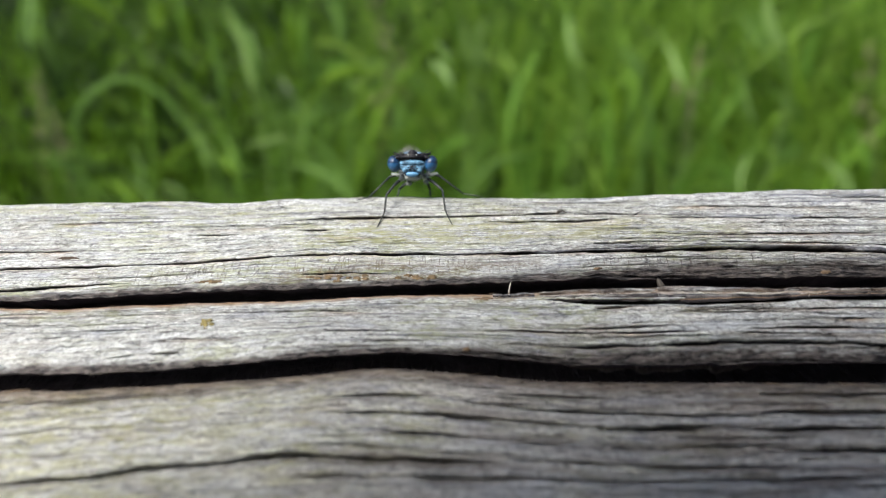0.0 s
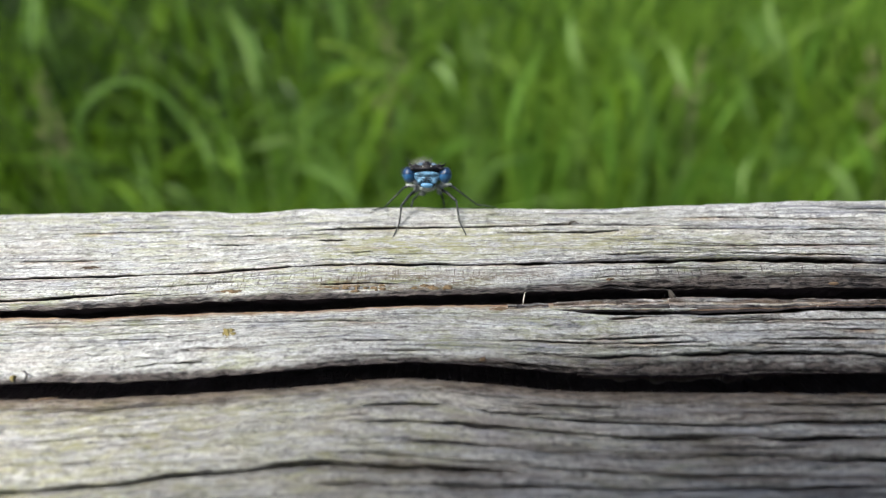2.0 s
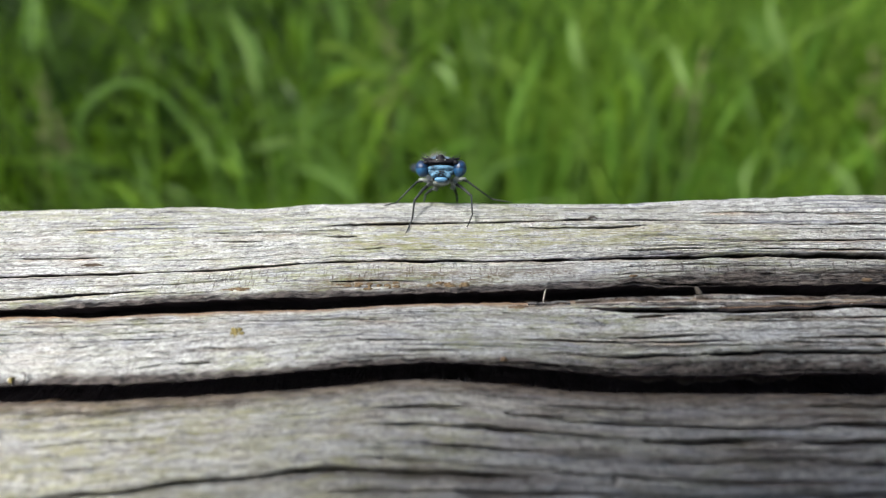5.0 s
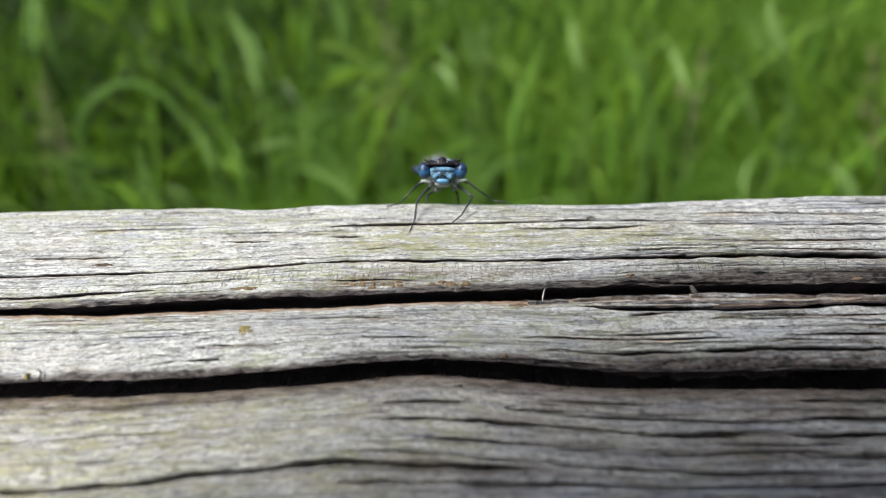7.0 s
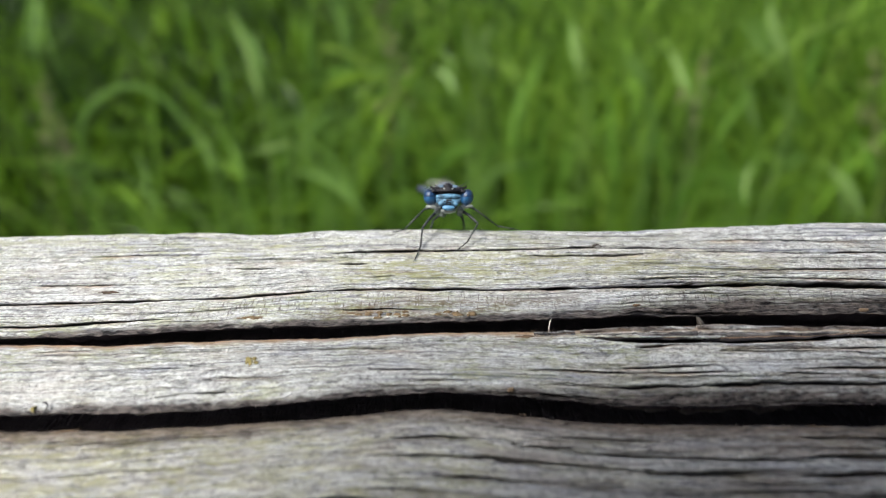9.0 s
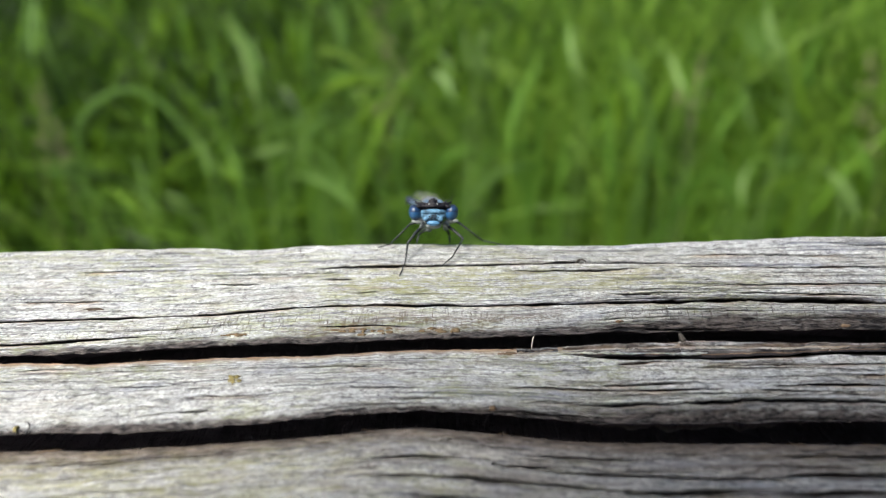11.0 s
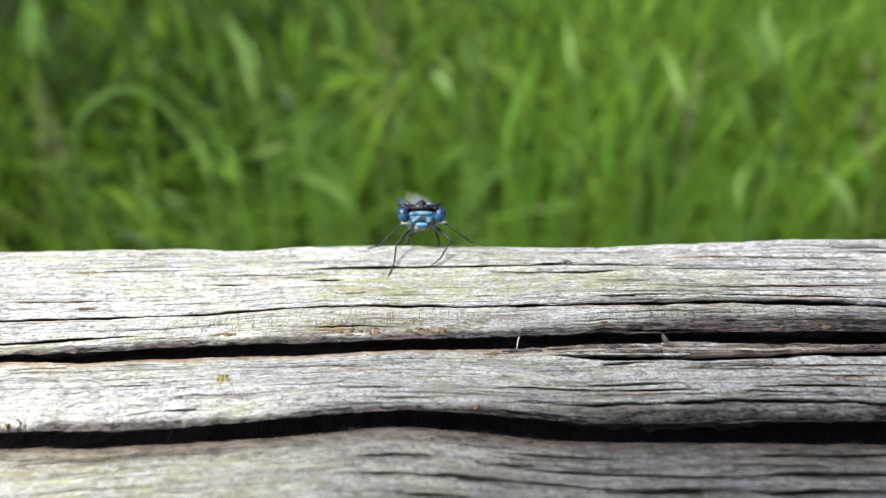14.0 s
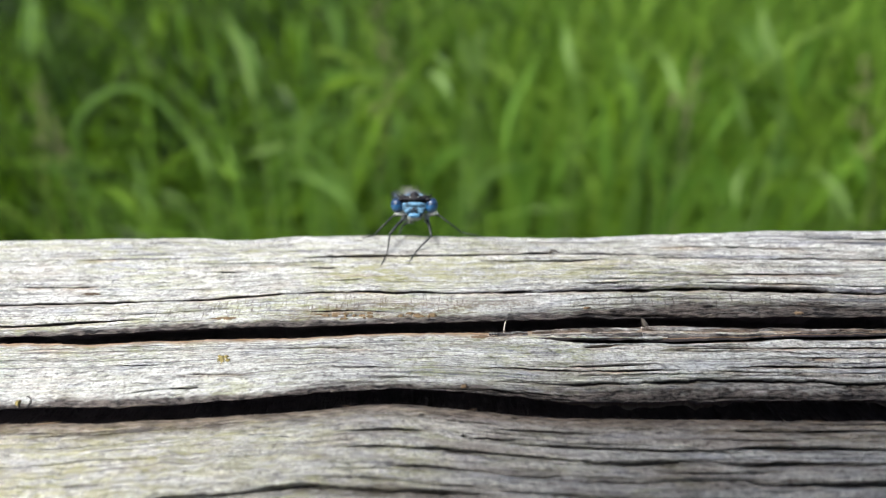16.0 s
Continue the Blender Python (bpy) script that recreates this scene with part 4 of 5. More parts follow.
        for k in range(steps):
            for j in range(2):
                a = k * 3 + j
                faces.append((a, a + 1, a + 4, a + 3))
        wing = new("wing", mesh_of("wing", verts, faces, WING))
        wing.parent = FLY
        tagged(wing, "clear folded wing")
        bm = bmesh.new()
        k = 12 * 3 + 2
        p = Vector(verts[k]) / MM
        ball(bm, p, (0.05, 0.55, 0.2), seg=10, rings=6)
        part("wing_spot", bm, BLACK, wing)


def build_leg(name, hip, knee, ankle, foot, thick=1.0):
    """Thigh with its hip as the part; shin and foot under it, each turning about its own upper joint."""
    hip, knee, ankle, foot = (Vector(p) for p in (hip, knee, ankle, foot))
    bm = bmesh.new()
    bow = hip.lerp(knee, 0.5) + Vector((0, 0, 0.12))
    limb(bm, [hip - hip, hip.lerp(bow, 0.4) - hip, bow - hip, bow.lerp(knee, 0.7) - hip, knee - hip], [0.16 * thick, 0.15 * thick, 0.13 * thick, 0.11 * thick, 0.1 * thick], 10)
    ball(bm, knee - hip, (0.1 * thick, 0.1 * thick, 0.1 * thick), seg=10, rings=8)
    leg = part(name, bm, LEG_BLACK, FLY, "slender dark leg", at=hip * MM)
    bm = bmesh.new()
    ball(bm, (0, 0.05, 0.05), (0.26, 0.3, 0.3), seg=14, rings=10)
    reach = 1.75 if name == "mid_leg" else 0.6
    limb(bm, [(0, 0, 0), (bow - hip) * reach * 0.6, (bow - hip) * reach], [0.18, 0.16, 0.11], 10)
    part("coxa", bm, PALE_JOINT, leg, "pale grey hip joint")
    bm = bmesh.new()
    d = ankle - knee
    limb(bm, [(0, 0, 0), d * 0.5, d], [0.09 * thick, 0.075 * thick, 0.065 * thick], 8)
    side = d.cross(Vector((0, 0.3, 1))).normalized()
    for k in range(5):
        p = d * (0.2 + 0.16 * k)
        for s in (-1, 1):
            limb(bm, [p, p + side * s * 0.22 + d.normalized() * 0.12], [0.014, 0.004], 4)
    shin = part("tibia", bm, LEG_BLACK, leg, at=(knee - hip) * MM)
    bm = bmesh.new()
    d = foot - ankle
    limb(bm, [(0, 0, 0), d * 0.35, d * 0.7, d * 0.95], [0.06 * thick, 0.05 * thick, 0.05 * thick, 0.035 * thick], 8)
    ball(bm, d * 0.34, (0.06, 0.06, 0.06), seg=8, rings=6)
    ball(bm, d * 0.68, (0.055, 0.055, 0.055), seg=8, rings=6)
    claw = side * 0.13
    for s in (-1, 1):
        limb(bm, [d * 0.93, d * 0.98 + claw * s * 0.6, d + claw * s + Vector((0, 0, -0.02))], [0.028, 0.02, 0.006], 6)
    tarsus = part("tarsus", bm, LEG_BLACK, leg, at=(ankle - hip) * MM)
    return leg, shin, tarsus


build_head()
build_body()
build_leg("fore_leg", (-1.25, 1.0, 2.98), (-2.49, -0.3, 1.5), (-2.63, -0.9, -0.03), (-3.08, -2.05, -1.2), 1.0)
STEP_LEG = build_leg("fore_leg", (0.67, 1.0, 3.08), (2.15, -0.3, 1.88), (2.39, -1.0, 0.15), (2.95, -2.05, -1.06), 1.0)
build_leg("mid_leg", (-1.12, 2.2, 3.29), (-2.37, 2.0, 3.22), (-4.1, 1.5, 1.42), (-5.15, 1.2, 1.16))
build_leg("mid_leg", (0.93, 2.2, 3.39), (1.91, 2.0, 3.27), (3.94, 1.6, 1.73), (5.65, 1.35, 1.42))
build_leg("hind_leg", (-0.79, 3.6, 2.82), (-1.69, 4.6, 2.35), (-1.87, 4.2, 1.57), (-1.98, 3.5, 1.23))
build_leg("hind_leg", (0.71, 3.6, 2.92), (1.04, 4.6, 2.3), (1.1, 4.2, 1.47), (1.31, 3.5, 1.13))


# ---- small things on the rail; places in the rail's millimetres: along, in from the far arris, up ----
def build_sliver(name, points, radii, mat, label):
    bm = bmesh.new()
    base = Vector(points[0])
    limb(bm, [Vector((p[0] - base[0], -(p[1] - base[1]), p[2] - base[2])) for p in points], radii, 6)
    me = bpy.data.meshes.new(name)
    bm.to_mesh(me)
    bm.free()
    me.materials.append(mat)
    ob = new(name, me)
    ob.parent = RAIL
    ob.location = Vector((base[0], -base[1], base[2])) * MM
    return tagged(ob, label)


build_sliver("splinter", [(4.8, 12.4, -0.9), (4.84, 12.25, -0.5), (4.9, 12.1, -0.15), (5.0, 11.95, 0.06)], [0.02, 0.05, 0.05, 0.015], SPLINTER, "pale curled wood splinter standing in the split")
build_sliver("splinter", [(15.85, 13.1, -0.8), (15.75, 12.95, -0.1), (15.6, 12.75, 0.15), (15.45, 12.5, 0.38), (15.38, 12.4, 0.46)], [0.34, 0.28, 0.22, 0.15, 0.05], STUB, "short grey wood stub beside the split")
build_sliver("splinter", [(9.3, 2.9, 0.0), (9.5, 2.75, 0.16), (9.8, 2.7, 0.2), (10.2, 2.85, 0.05)], [0.08, 0.1, 0.08, 0.03], STUB, "tiny lifted wood sliver on the hair crack")
build_sliver("splinter", [(-28.6, 20.7, -0.1), (-28.4, 20.5, 0.1), (-28.4, 20.25, 0.22), (-28.6, 20.1, 0.3), (-28.8, 20.1, 0.28)], [0.08, 0.08, 0.07, 0.06, 0.03], DARK_SHELL, "dark curled sliver beside the wide split")
build_sliver("splinter", [(-22.6, 20.72, -0.25), (-21.4, 20.66, -0.1), (-20.0, 20.58, -0.08), (-19.0, 20.5, -0.2)], [0.02, 0.05, 0.04, 0.02], STUB, "grey sliver along the wide split")

for u, turn in ((21.5, -1), (26.0, -1), (-27.5, 1)):
    v = float(course(GAP_NEAR, np.array([u]), 0.0)[0])
    build_sliver("curl", [(u, v + 0.2, -0.42), (u + 0.6 * turn, v + 0.05, -0.36), (u + 1.2 * turn, v - 0.02, -0.38), (u + 1.7 * turn, v - 0.12, -0.36)], [0.03, 0.045, 0.035, 0.01], TAN_FIBRE, "curled tan wood fibre")


def build_fringe():
    """Torn tan fibres that lie along the near lips of the two wide splits."""
    rng = random.Random(31)
    for k in range(18):
        line = SPLIT_NEAR if k % 2 else GAP_NEAR
        u = rng.uniform(-30, 28)
        v = float(course(line, np.array([u]), 0.0)[0])
        size, rise = rng.uniform(0.3, 0.8), rng.uniform(-0.05, 0.05)
        turn, low = rng.choice((-1, 1)), 0.08 if k % 2 else 0.38
        points = [(u, v + 0.1, -0.04 - low), (u + turn * size * 0.4, v - 0.02, rise - low), (u + turn * size, v - rng.uniform(0.0, 0.2), rise * rng.uniform(0.2, 1.6) - low)]
        build_sliver("fibre", points, [0.02, rng.uniform(0.012, 0.028), 0.006], TAN_FIBRE if k % 3 else STUB, "torn tan wood fibre")


build_fringe()


def build_crust(name, u, v, half_u, half_v, high, mat, label, seed):
    """A low, ragged crust on the rail's face."""
    rng = random.Random(seed)
    verts, faces = [(0, 0, high * MM)], []
    rings, spokes = 4, 18
    edge = [rng.uniform(0.4, 1.2) for _ in range(spokes)]
    for r in range(1, rings + 1):
        for k in range(spokes):
            a, d = 2 * math.pi * k / spokes, r / rings * edge[k]
            h = high * (1 - (r / rings) ** 3) * rng.uniform(0.5, 1.1) - (0.12 if r == rings else 0)
            verts.append((math.cos(a) * d * half_u * MM, math.sin(a) * d * half_v * MM, h * MM))
    for k in range(spokes):
        faces.append((0, 1 + k, 1 + (k + 1) % spokes))
        for r in range(rings - 1):
            a, b = 1 + r * spokes + k, 1 + r * spokes + (k + 1) % spokes
            faces.append((a, a + spokes, b + spokes, b))
    ob = new(name, mesh_of(name, verts, faces, mat))
    ob.parent = RAIL
    ob.location = (u * MM, -v * MM, 0.02 * MM)
    tagged(ob, label)


for k, (u, v, half) in enumerate(((-16.3, 16.05, 0.26), (-15.9, 16.0, 0.22), (-16.1, 16.3, 0.28), (-15.75, 16.35, 0.2), (-16.35, 16.4, 0.16))):
    build_crust("lichen_spot", u, v, half * 1.35, half * 1.6, 0.2, LICHEN, "small ochre lichen spot", 20 + k)
build_crust("lichen_spot", -29.35, 20.35, 0.24, 0.3, 0.12, LICHEN, "small ochre lichen spot", 31)
build_crust("bark_flake", 1.65, 19.0, 0.26, 0.22, 0.1, TAN_FIBRE, "small tan flake", 32)
build_crust("bark_flake", -28.85, 8.18, 1.0, 0.2, 0.1, FLAKE, "small reddish-brown flake", 3)
build_crust("bark_flake", 2.95, 13.85, 0.85, 0.2, 0.08, TAN_FIBRE, "small tan flake", 5)
build_crust("bark_flake", 27.95, 11.2, 0.4, 0.16, 0.05, TAN_FIBRE, "small yellow-brown flake", 6)
build_crust("bark_flake", 11.5, 10.4, 0.35, 0.12, 0.05, TAN_FIBRE, "small yellow-brown flake", 8)
# crumbs of rotten wood along the far lip of the first split: along, in, spread
crumbs = random.Random(6)
for u, v, spread in ((-8.0, 11.3, 0.8), (-6.4, 11.25, 0.8), (-17.0, 11.47, 0.7), (-1.8, 11.1, 0.9)):
    for _ in range(8):
        build_crust("rotten_crumb", u + crumbs.gauss(0, spread), v + crumbs.gauss(0, 0.22), crumbs.uniform(0.1, 0.45), crumbs.uniform(0.05, 0.11), crumbs.uniform(0.06, 0.13), CRUMB, "small brown crumb of rotten wood", crumbs.randrange(999))


# ---- meadow ----
def ribbon(points, width, verts, faces, fold=0.25, twist=0.0):
    """A folded, tapering blade along points, root first."""
    pts = [Vector(p) for p in points]
    n = len(pts)
    k0 = len(verts)
    for i, p in enumerate(pts):
        way = (pts[min(i + 1, n - 1)] - pts[max(i - 1, 0)]).normalized()
        side = way.cross(Vector((math.sin(twist + i * 0.12), -math.cos(twist + i * 0.12), 0.1)))
        side = side.normalized() if side.length > 1e-4 else Vector((1, 0, 0))
        t = i / (n - 1)
        w = width * 0.5 * min(1.0, 0.55 + 1.2 * t) * min(1.0, (1 - t) * 2.2 + 0.04)
        up = side.cross(way).normalized()
        verts += [tuple(p - side * w), tuple(p + up * w * fold), tuple(p + side * w)]
    for i in range(n - 1):
        for j in range(2):
            a = k0 + i * 3 + j
            faces.append((a, a + 1, a + 4, a + 3))


def eased(points, steps):
    """A smooth curve through points."""
    pts = [Vector(p) for p in points]
    pts = [pts[0] * 2 - pts[1]] + pts + [pts[-1] * 2 - pts[-2]]
    out = []
    for i in range(1, len(pts) - 2):
        a, b, c, d = pts[i - 1: i + 3]
        for k in range(steps):
            t = k / steps
            out.append(0.5 * (2 * b + (c - a) * t + (2 * a - 5 * b + 4 * c - d) * t * t + (3 * b - a - 3 * c + d) * t ** 3))
    return out + [pts[-2]]


def build_meadow():
    rng = random.Random(12)
    verts, faces = [], []
    deep_verts, deep_faces = [], []
    # near, far, half width, how many
    spread = [(0.92, 1.4, 1.1, 8200), (1.4, 2.4, 2.0, 8200), (2.4, 4.2, 3.6, 4600), (4.2, 7.0, 5.5, 3400), (-2.0, 0.55, 2.8, 3000), (0.7, 0.9, 0.6, 420)]
    for near, far, half, count in spread:
        clumps = [(rng.uniform(-half, half), rng.uniform(near, far), rng.gauss(0, 0.6)) for _ in range(count // 12)]
        for _ in range(count):
            cx, cy, lean = rng.choice(clumps)
            x, y = cx + rng.gauss(0, 0.05), max(near - 0.03, cy + rng.gauss(0, 0.06))
            if near < 0 and abs(x) < 0.6 and y > -0.7:
                continue
            # a leafier, tangled stand on one side, taller and more upright on the other
            fine = near == 0.7
            wild = 1.0 if x < 0.05 * y or fine else 0.5
            tall = rng.uniform(0.30, 0.62) * (1.0 + 0.1 * max(-1, min(1, x * 2)))
            a = (rng.gauss(0, 0.4 + 0.6 * wild) + lean * wild) * min(1.0, 0.4 + 0.35 * abs(y)) + 0.2 * (1 - wild)
            droop = rng.uniform(0.1, 0.9) * (1.4 if wild == 1.0 else 0.85)
            dx, dy = math.sin(a), rng.uniform(-0.7, 0.7)
            broad = rng.random() < 0.16 * wild and not fine
            pts = []
            for k in range(10):
                t = k / 9
                bend = 0.2 * t + droop * t * t * 0.75
                pts.append((x + dx * bend * tall, y + dy * bend * tall * 0.6, tall * (t - droop * 0.6 * t ** 3)))
            # blades in the darker copy paint shaded gaps, mostly to one side
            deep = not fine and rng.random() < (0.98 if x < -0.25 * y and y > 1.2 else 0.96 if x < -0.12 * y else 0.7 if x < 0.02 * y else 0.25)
            width = rng.uniform(0.0026, 0.0058) * (1 + 0.2 * y) * (2.8 if broad else 0.5 if fine else 1.0)
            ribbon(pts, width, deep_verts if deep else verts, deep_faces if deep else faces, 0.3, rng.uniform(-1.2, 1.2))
    tagged(new("meadow_grass", mesh_of("meadow_grass", verts, faces, GRASS)), "tall green meadow grass behind the rail", "grass", kind="stuff")
    tagged(new("deep_green_grass", mesh_of("deep_green_grass", deep_verts, deep_faces, SHADED_GRASS)), "tangled meadow grass behind the rail, coloured dark green as if shaded", "grass", kind="stuff")


# unseen phone behind the camera, added and placed to shade the rail's near right
def build_shade_phone():
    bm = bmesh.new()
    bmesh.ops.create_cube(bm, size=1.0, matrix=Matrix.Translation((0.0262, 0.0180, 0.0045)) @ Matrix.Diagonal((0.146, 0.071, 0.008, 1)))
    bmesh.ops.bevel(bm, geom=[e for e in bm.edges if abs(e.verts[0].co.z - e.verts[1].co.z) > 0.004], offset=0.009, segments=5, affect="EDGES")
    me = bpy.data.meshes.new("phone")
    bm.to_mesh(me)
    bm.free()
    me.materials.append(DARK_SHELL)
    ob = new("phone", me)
    SHADE_PHONE.append(tagged(ob, "dark phone added unseen behind the camera to shade the rail", "phone"))


SHADE_PHONE = []
# leaves that stand out of the meadow: foot x, z, tip x, z, bow to the left of the way, y, width in mm
# their brighter greens paint in the light on the lit parts of blades
PALE_LEAVES = [
    (-0.166, 0.464, -0.184, 0.543, -0.004, 0.66, 12.0),
    (-0.203, 0.409, -0.218, 0.455, -0.004, 0.62, 9.3),
    (-0.212, 0.401, -0.232, 0.413, -0.003, 0.58, 7.5),
    (-0.137, 0.433, -0.175, 0.421, 0.002, 0.64, 8.4),
    (0.036, 0.482, 0.027, 0.526, 0.001, 0.66, 10.3),
    (0.120, 0.481, 0.115, 0.522, 0.002, 0.70, 7.8),
    (0.211, 0.472, 0.200, 0.502, 0.001, 0.66, 7.9),
    (0.296, 0.424, 0.276, 0.473, 0.003, 0.70, 9.2),
    (0.327, 0.482, 0.301, 0.537, 0.004, 0.74, 16.4),
    (0.263, 0.382, 0.270, 0.417, 0.003, 0.62, 5.5),
    (0.356, 0.375, 0.320, 0.424, -0.007, 0.60, 11.8),
]
GREY_LEAVES = [
    (-0.207, 0.446, -0.214, 0.522, -0.003, 0.70, 6.0),
    (-0.115, 0.431, -0.072, 0.465, 0.020, 0.60, 7.0),
    (0.022, 0.400, 0.073, 0.434, 0.012, 0.58, 9.0),
    (0.184, 0.407, 0.181, 0.466, -0.005, 0.66, 6.7),
    (-0.064, 0.416, -0.071, 0.435, 0.001, 0.62, 6.8),
    (-0.089, 0.501, -0.107, 0.555, -0.004, 0.68, 9.5),
    (0.177, 0.471, 0.153, 0.499, -0.002, 0.68, 8.7),
    (-0.074, 0.395, -0.129, 0.423, -0.008, 0.58, 10.3),
    (-0.046, 0.413, -0.039, 0.444, 0.002, 0.70, 7.0),
    (-0.313, 0.402, -0.342, 0.418, -0.004, 0.62, 9.9),
    (-0.385, 0.487, -0.376, 0.549, 0.002, 0.72, 10.6),
    (-0.179, 0.465, -0.186, 0.503, 0.002, 0.74, 7.7),
    (0.008, 0.457, -0.013, 0.476, -0.004, 0.70, 9.5),
    (0.327, 0.416, 0.307, 0.403, 0.003, 0.66, 11.3),
]
FRESH_LEAVES = [
    (0.080, 0.338, 0.085, 0.466, -0.002, 0.66, 9.2),
    (0.059, 0.424, 0.087, 0.500, 0.011, 0.64, 9.5),
    (0.263, 0.376, 0.217, 0.426, -0.006, 0.62, 11.1),
    (0.207, 0.352, 0.242, 0.420, 0.007, 0.64, 14.7),
    (0.211, 0.368, 0.183, 0.453, -0.003, 0.68, 8.7),
    (-0.134, 0.465, -0.123, 0.535, 0.002, 0.72, 10.8),
    (0.252, 0.416, 0.279, 0.466, 0.004, 0.68, 9.0),
    (0.356, 0.448, 0.358, 0.511, 0.003, 0.74, 10.6),
    (0.166, 0.366, 0.154, 0.460, 0.002, 0.70, 10.0),
    (-0.013, 0.394, 0.032, 0.431, 0.009, 0.64, 11.2),
    (0.247, 0.429, 0.254, 0.481, 0.003, 0.72, 8.2),
    (0.409, 0.377, 0.375, 0.428, -0.004, 0.68, 11.9),
    (0.098, 0.411, 0.103, 0.441, 0.002, 0.60, 8.1),
]
LIME_LEAVES = [
    (-0.303, 0.512, -0.338, 0.542, -0.003, 0.72, 15.7),
    (-0.131, 0.484, -0.131, 0.529, 0.002, 0.70, 10.4),
    (-0.109, 0.468, -0.059, 0.477, 0.006, 0.68, 16.3),
    (-0.268, 0.501, -0.271, 0.532, 0.002, 0.74, 9.2),
    (0.175, 0.411, 0.156, 0.460, -0.002, 0.72, 10.0),
    (0.292, 0.386, 0.323, 0.397, 0.003, 0.64, 9.2),
    (-0.089, 0.426, -0.045, 0.456, 0.005, 0.70, 11.8),
    (-0.263, 0.382, -0.295, 0.403, -0.004, 0.60, 10.7),
    (0.355, 0.429, 0.331, 0.481, 0.002, 0.72, 9.3),
    (-0.192, 0.386, -0.215, 0.403, -0.003, 0.66, 9.5),
]
ARCHED_BLADE = [(-0.304, 0.441), (-0.298, 0.463), (-0.281, 0.482), (-0.258, 0.493), (-0.238, 0.49), (-0.223, 0.477), (-0.21, 0.456), (-0.202, 0.436), (-0.197, 0.417)]
# stalks: foot x, z, bend x, z, tip x, z
STALKS = [
    (-0.372, 0.403, -0.358, 0.440, -0.353, 0.474),
    (-0.349, 0.386, -0.348, 0.419, -0.348, 0.438),
    (-0.057, 0.386, -0.047, 0.466, -0.053, 0.544),
    (0.224, 0.386, 0.219, 0.456, 0.220, 0.497),
    (0.407, 0.357, 0.381, 0.440, 0.365, 0.501),
]


def leaf(points, stem, width, verts, faces, fold=0.3, twist=0.0):
    """A grass leaf: a thin stem up to points[stem], then a blade that swells and tapers to its tip."""
    k0, n = len(verts), len(points)
    for i, p in enumerate(points):
        way = (points[min(i + 1, n - 1)] - points[max(i - 1, 0)]).normalized()
        side = way.cross(Vector((math.sin(twist), -math.cos(twist), 0.1)))
        side = side.normalized() if side.length > 1e-4 else Vector((1, 0, 0))
        t = (i - stem) / (n - 1 - stem)
        w = 0.0007 + 0.0006 * i / n if t < 0 else max(0.0004, width * 0.5 * min(1.0, 0.25 + 3.5 * t) * min(1.0, (1 - t) * 2.6 + 0.05))
        up = side.cross(way).normalized()
        verts += [tuple(p - side * w), tuple(p + up * w * fold), tuple(p + side * w)]
    for i in range(n - 1):
        for j in range(2):
            a = k0 + i * 3 + j
            faces.append((a, a + 1, a + 4, a + 3))


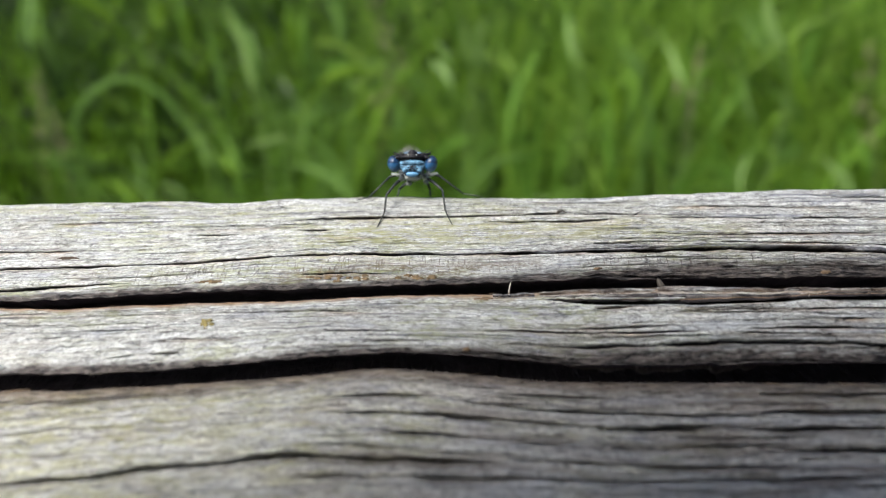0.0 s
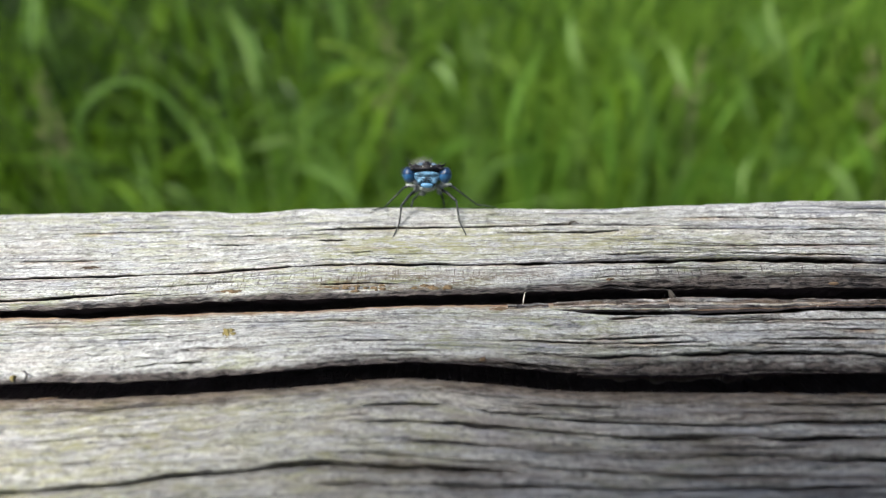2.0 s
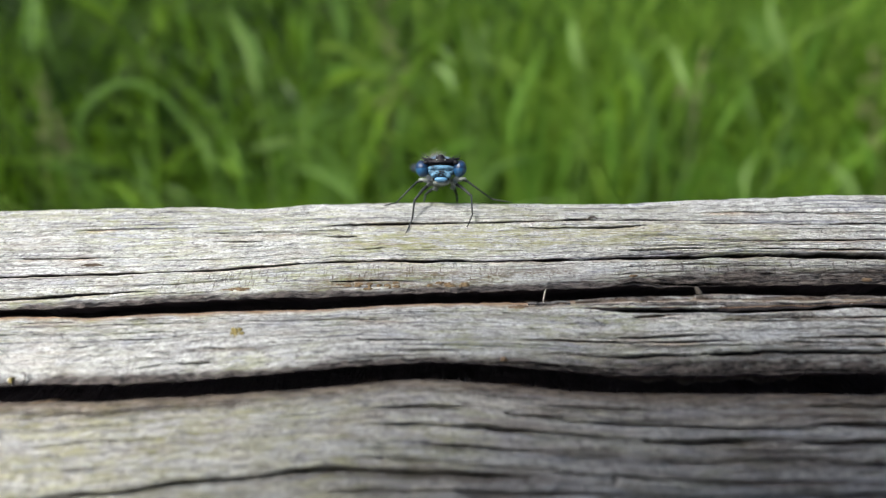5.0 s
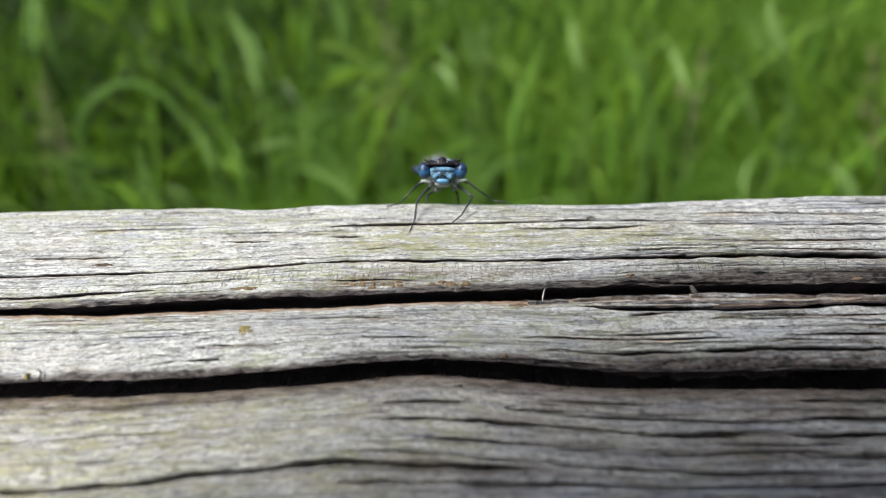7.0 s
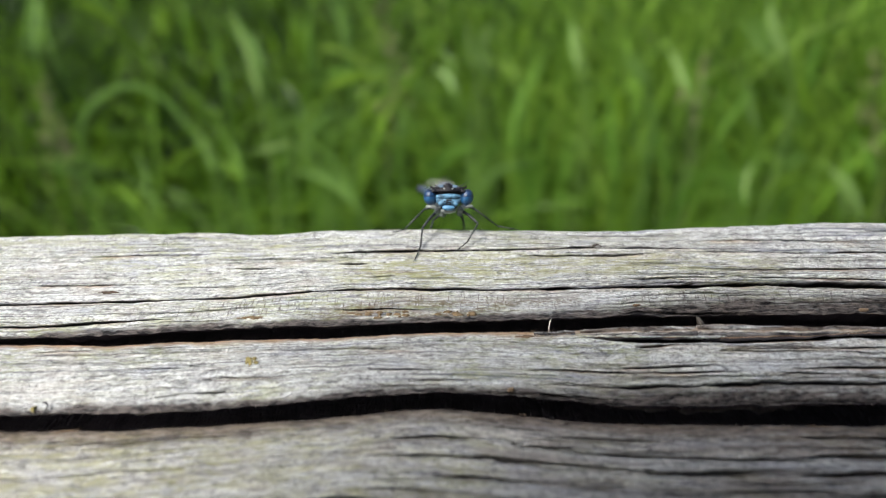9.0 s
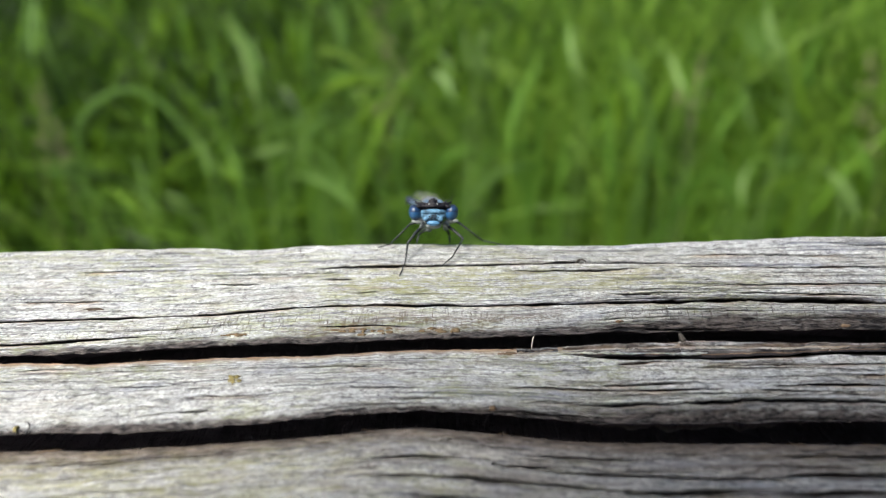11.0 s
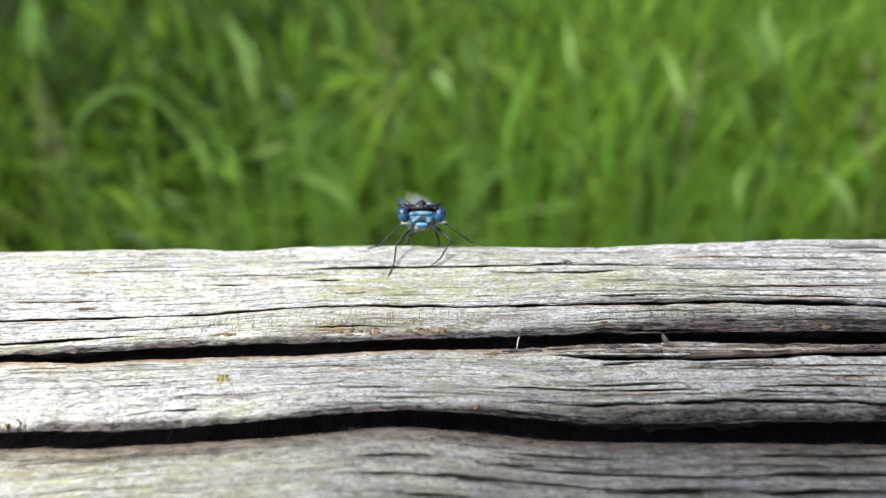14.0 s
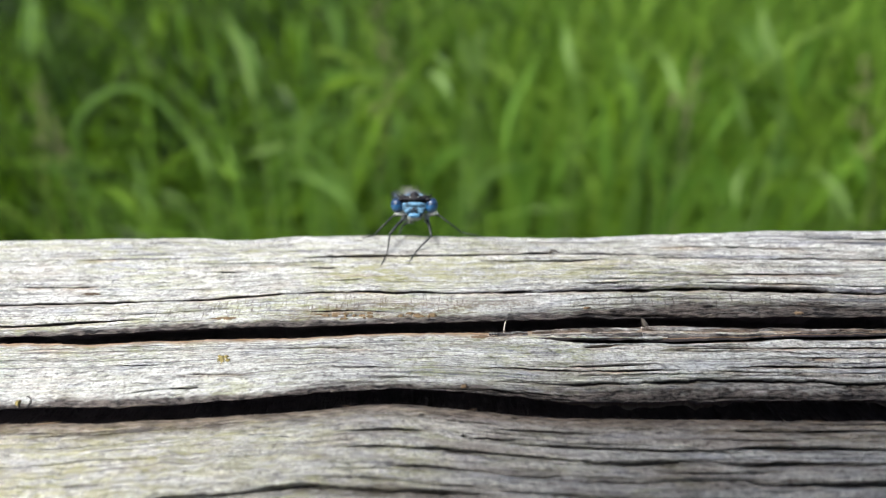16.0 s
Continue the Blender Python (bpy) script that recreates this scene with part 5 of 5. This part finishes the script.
def build_tufts():
    tufts = {}
    rng = random.Random(41)
    kinds = ((PALE_LEAVES, PALE_BLADE, "pale blade"), (GREY_LEAVES, DULL_BLADE, "dull pale green blade"), (FRESH_LEAVES, FRESH_BLADE, "fresh green blade"), (LIME_LEAVES, LIME_BLADE, "yellow-green sunlit blade"))
    plans = []
    for rows, mat, label in kinds:
        for x0, z0, x1, z1, bow, y, width in rows:
            a, b = Vector((x0, y, z0)), Vector((x1, y + rng.uniform(-0.01, 0.02), z1))
            across = Vector((-(b.z - a.z), 0, b.x - a.x)).normalized() * bow
            bend = a.lerp(b, 0.5) + across * 2
            arc = [a * (1 - t) ** 2 + bend * 2 * t * (1 - t) + b * t * t for t in (k / 8 for k in range(9))]
            plans.append((arc, width * 0.0006, mat, label))
            for _ in range(2):
                off, turn = Vector((rng.gauss(0, 0.007), rng.uniform(0.0, 0.04), rng.gauss(0, 0.007))), rng.gauss(0, 0.25)
                spin = Matrix.Translation(a + off) @ Matrix.Rotation(turn, 4, "Y") @ Matrix.Translation(-a)
                plans.append(([spin @ p for p in arc], width * rng.uniform(0.0002, 0.0004), rng.choice((FRESH_BLADE, DULL_BLADE, mat)), label if mat is FRESH_BLADE else "slender green blade"))
    plans.append((eased([(x, 0.6, z) for x, z in ARCHED_BLADE], 3), 0.0045, DULL_BLADE, "dull arching blade"))
    for arc, width, mat, label in plans:
        a = arc[0]
        key = (round(a.x / 0.11), round(a.y / 0.09))
        if key not in tufts:
            tufts[key] = tagged(new("grass_tuft"), "tuft of tall green grass with pale arching blades", "grass tuft", "grass tufts")
            tufts[key].location = (a.x, a.y + 0.03, 0.0)
        tuft = tufts[key]
        back = (arc[0] - arc[1]).normalized()
        root = Vector((tuft.location.x + (a.x - tuft.location.x) * 0.3, tuft.location.y, -0.03))
        low = a + Vector((back.x * 0.03, 0.01, -0.05 + min(0, back.z) * 0.02))
        stem = eased([root, root.lerp(low, 0.5), low, a], 4)[:-1]
        verts, faces = [], []
        leaf([p - tuft.location for p in stem + arc], len(stem), width, verts, faces, 0.3, rng.uniform(-0.3, 0.3))
        ob = new("blade", mesh_of("blade", verts, faces, mat))
        ob.parent = tuft
        tagged(ob, label)
    for row in STALKS:
        points = [Vector((row[k], 0.66, row[k + 1])) for k in (0, 2, 4)]
        a = points[0]
        root = Vector((a.x, a.y + 0.03, -0.03))
        bm = bmesh.new()
        line = [p * 1000 for p in eased([root, root.lerp(a, 0.5), *points], 4)]
        limb(bm, line, [0.7] * len(line), 8)
        me = bpy.data.meshes.new("grass_stalk")
        bm.to_mesh(me)
        bm.free()
        me.materials.append(STALK)
        stalk = tagged(new("grass_stalk", me), "thin reddish-brown grass stalk with a seed head", "grass stalk", "grass stalks")
        bm = bmesh.new()
        for k in range(24):
            t = rng.random()
            p = line[min(len(line) - 1, int(len(line) * (0.66 + 0.34 * t)))]
            r = 11.0 * (1 - abs(2 * t - 0.8)) + 4.0
            q = p + Vector((rng.gauss(0, 0.5) * r, rng.gauss(0, 0.5) * r, rng.uniform(-9, 9)))
            tilt = Euler((rng.uniform(-0.5, 0.5), rng.uniform(-0.5, 0.5), 0)).to_matrix().to_4x4()
            ball(bm, q, (1.2, 1.2, 3.2), tilt, 6, 4)
        part("seed_head", bm, SEED, stalk, "loose brown seed head")


build_meadow()
build_tufts()
build_shade_phone()


# ---- what moves: one fore leg swings its shin and foot inwards and sets it down again ----
def motions():
    leg, shin, foot = STEP_LEG
    hip, knee, ankle, toe = Vector((0.67, 1.0, 3.08)), Vector((2.15, -0.3, 1.88)), Vector((2.39, -1.0, 0.15)), Vector((2.95, -2.05, -1.06))
    leg_rows, shin_rows, foot_rows = [], [], []
    stand, inward = (knee, ankle, toe), (knee, (1.25, -0.95, 0.35), (0.52, -0.95, -0.25))
    steps = (
        (0.0, stand), (4.5, stand), (5.0, (knee, (2.2, -1.3, 0.3), (1.9, -2.1, -0.4))), (5.6, inward), (15.35, inward),
        (15.5, ((2.2, -0.3, 1.9), (1.5, -1.6, 0.9), (1.15, -2.6, 0.2))), (15.6, ((2.2, -0.35, 1.85), (1.9, -1.7, 0.95), (1.95, -2.7, 0.35))),
        (15.7, ((1.75, -0.45, 1.7), (1.65, -1.7, 0.6), (1.7, -2.5, -0.1))), (15.8, ((1.4, -0.5, 1.45), (0.65, -1.0, 0.05), (0.25, -1.6, -0.7))),
        (16.0, ((1.2, -0.5, 1.3), (-0.05, -0.55, 0.1), (-0.5, -1.4, -0.62))))
    for t, (k, a, f) in steps:
        thigh = (Vector(k) - hip).normalized()
        k = hip + thigh * (knee - hip).length
        way = (Vector(a) - k).normalized()
        joint = k + way * (ankle - knee).length
        whole = Matrix.Translation(hip * MM) @ (knee - hip).rotation_difference(thigh).to_matrix().to_4x4()
        leg_rows.append((t, whole))
        shin_rows.append((t, whole.inverted() @ Matrix.Translation(k * MM) @ (ankle - knee).rotation_difference(way).to_matrix().to_4x4()))
        foot_rows.append((t, whole.inverted() @ Matrix.Translation(joint * MM) @ (toe - ankle).rotation_difference(Vector(f) - joint).to_matrix().to_4x4()))
    walk(leg, leg_rows)
    walk(shin, shin_rows)
    walk(foot, foot_rows)
    # the shading phone keeps just behind the camera
    walk(SHADE_PHONE[0], [(t, m @ Matrix.Translation((0, 0, 0.003))) for t, m in WALK_ROWS])


motions()
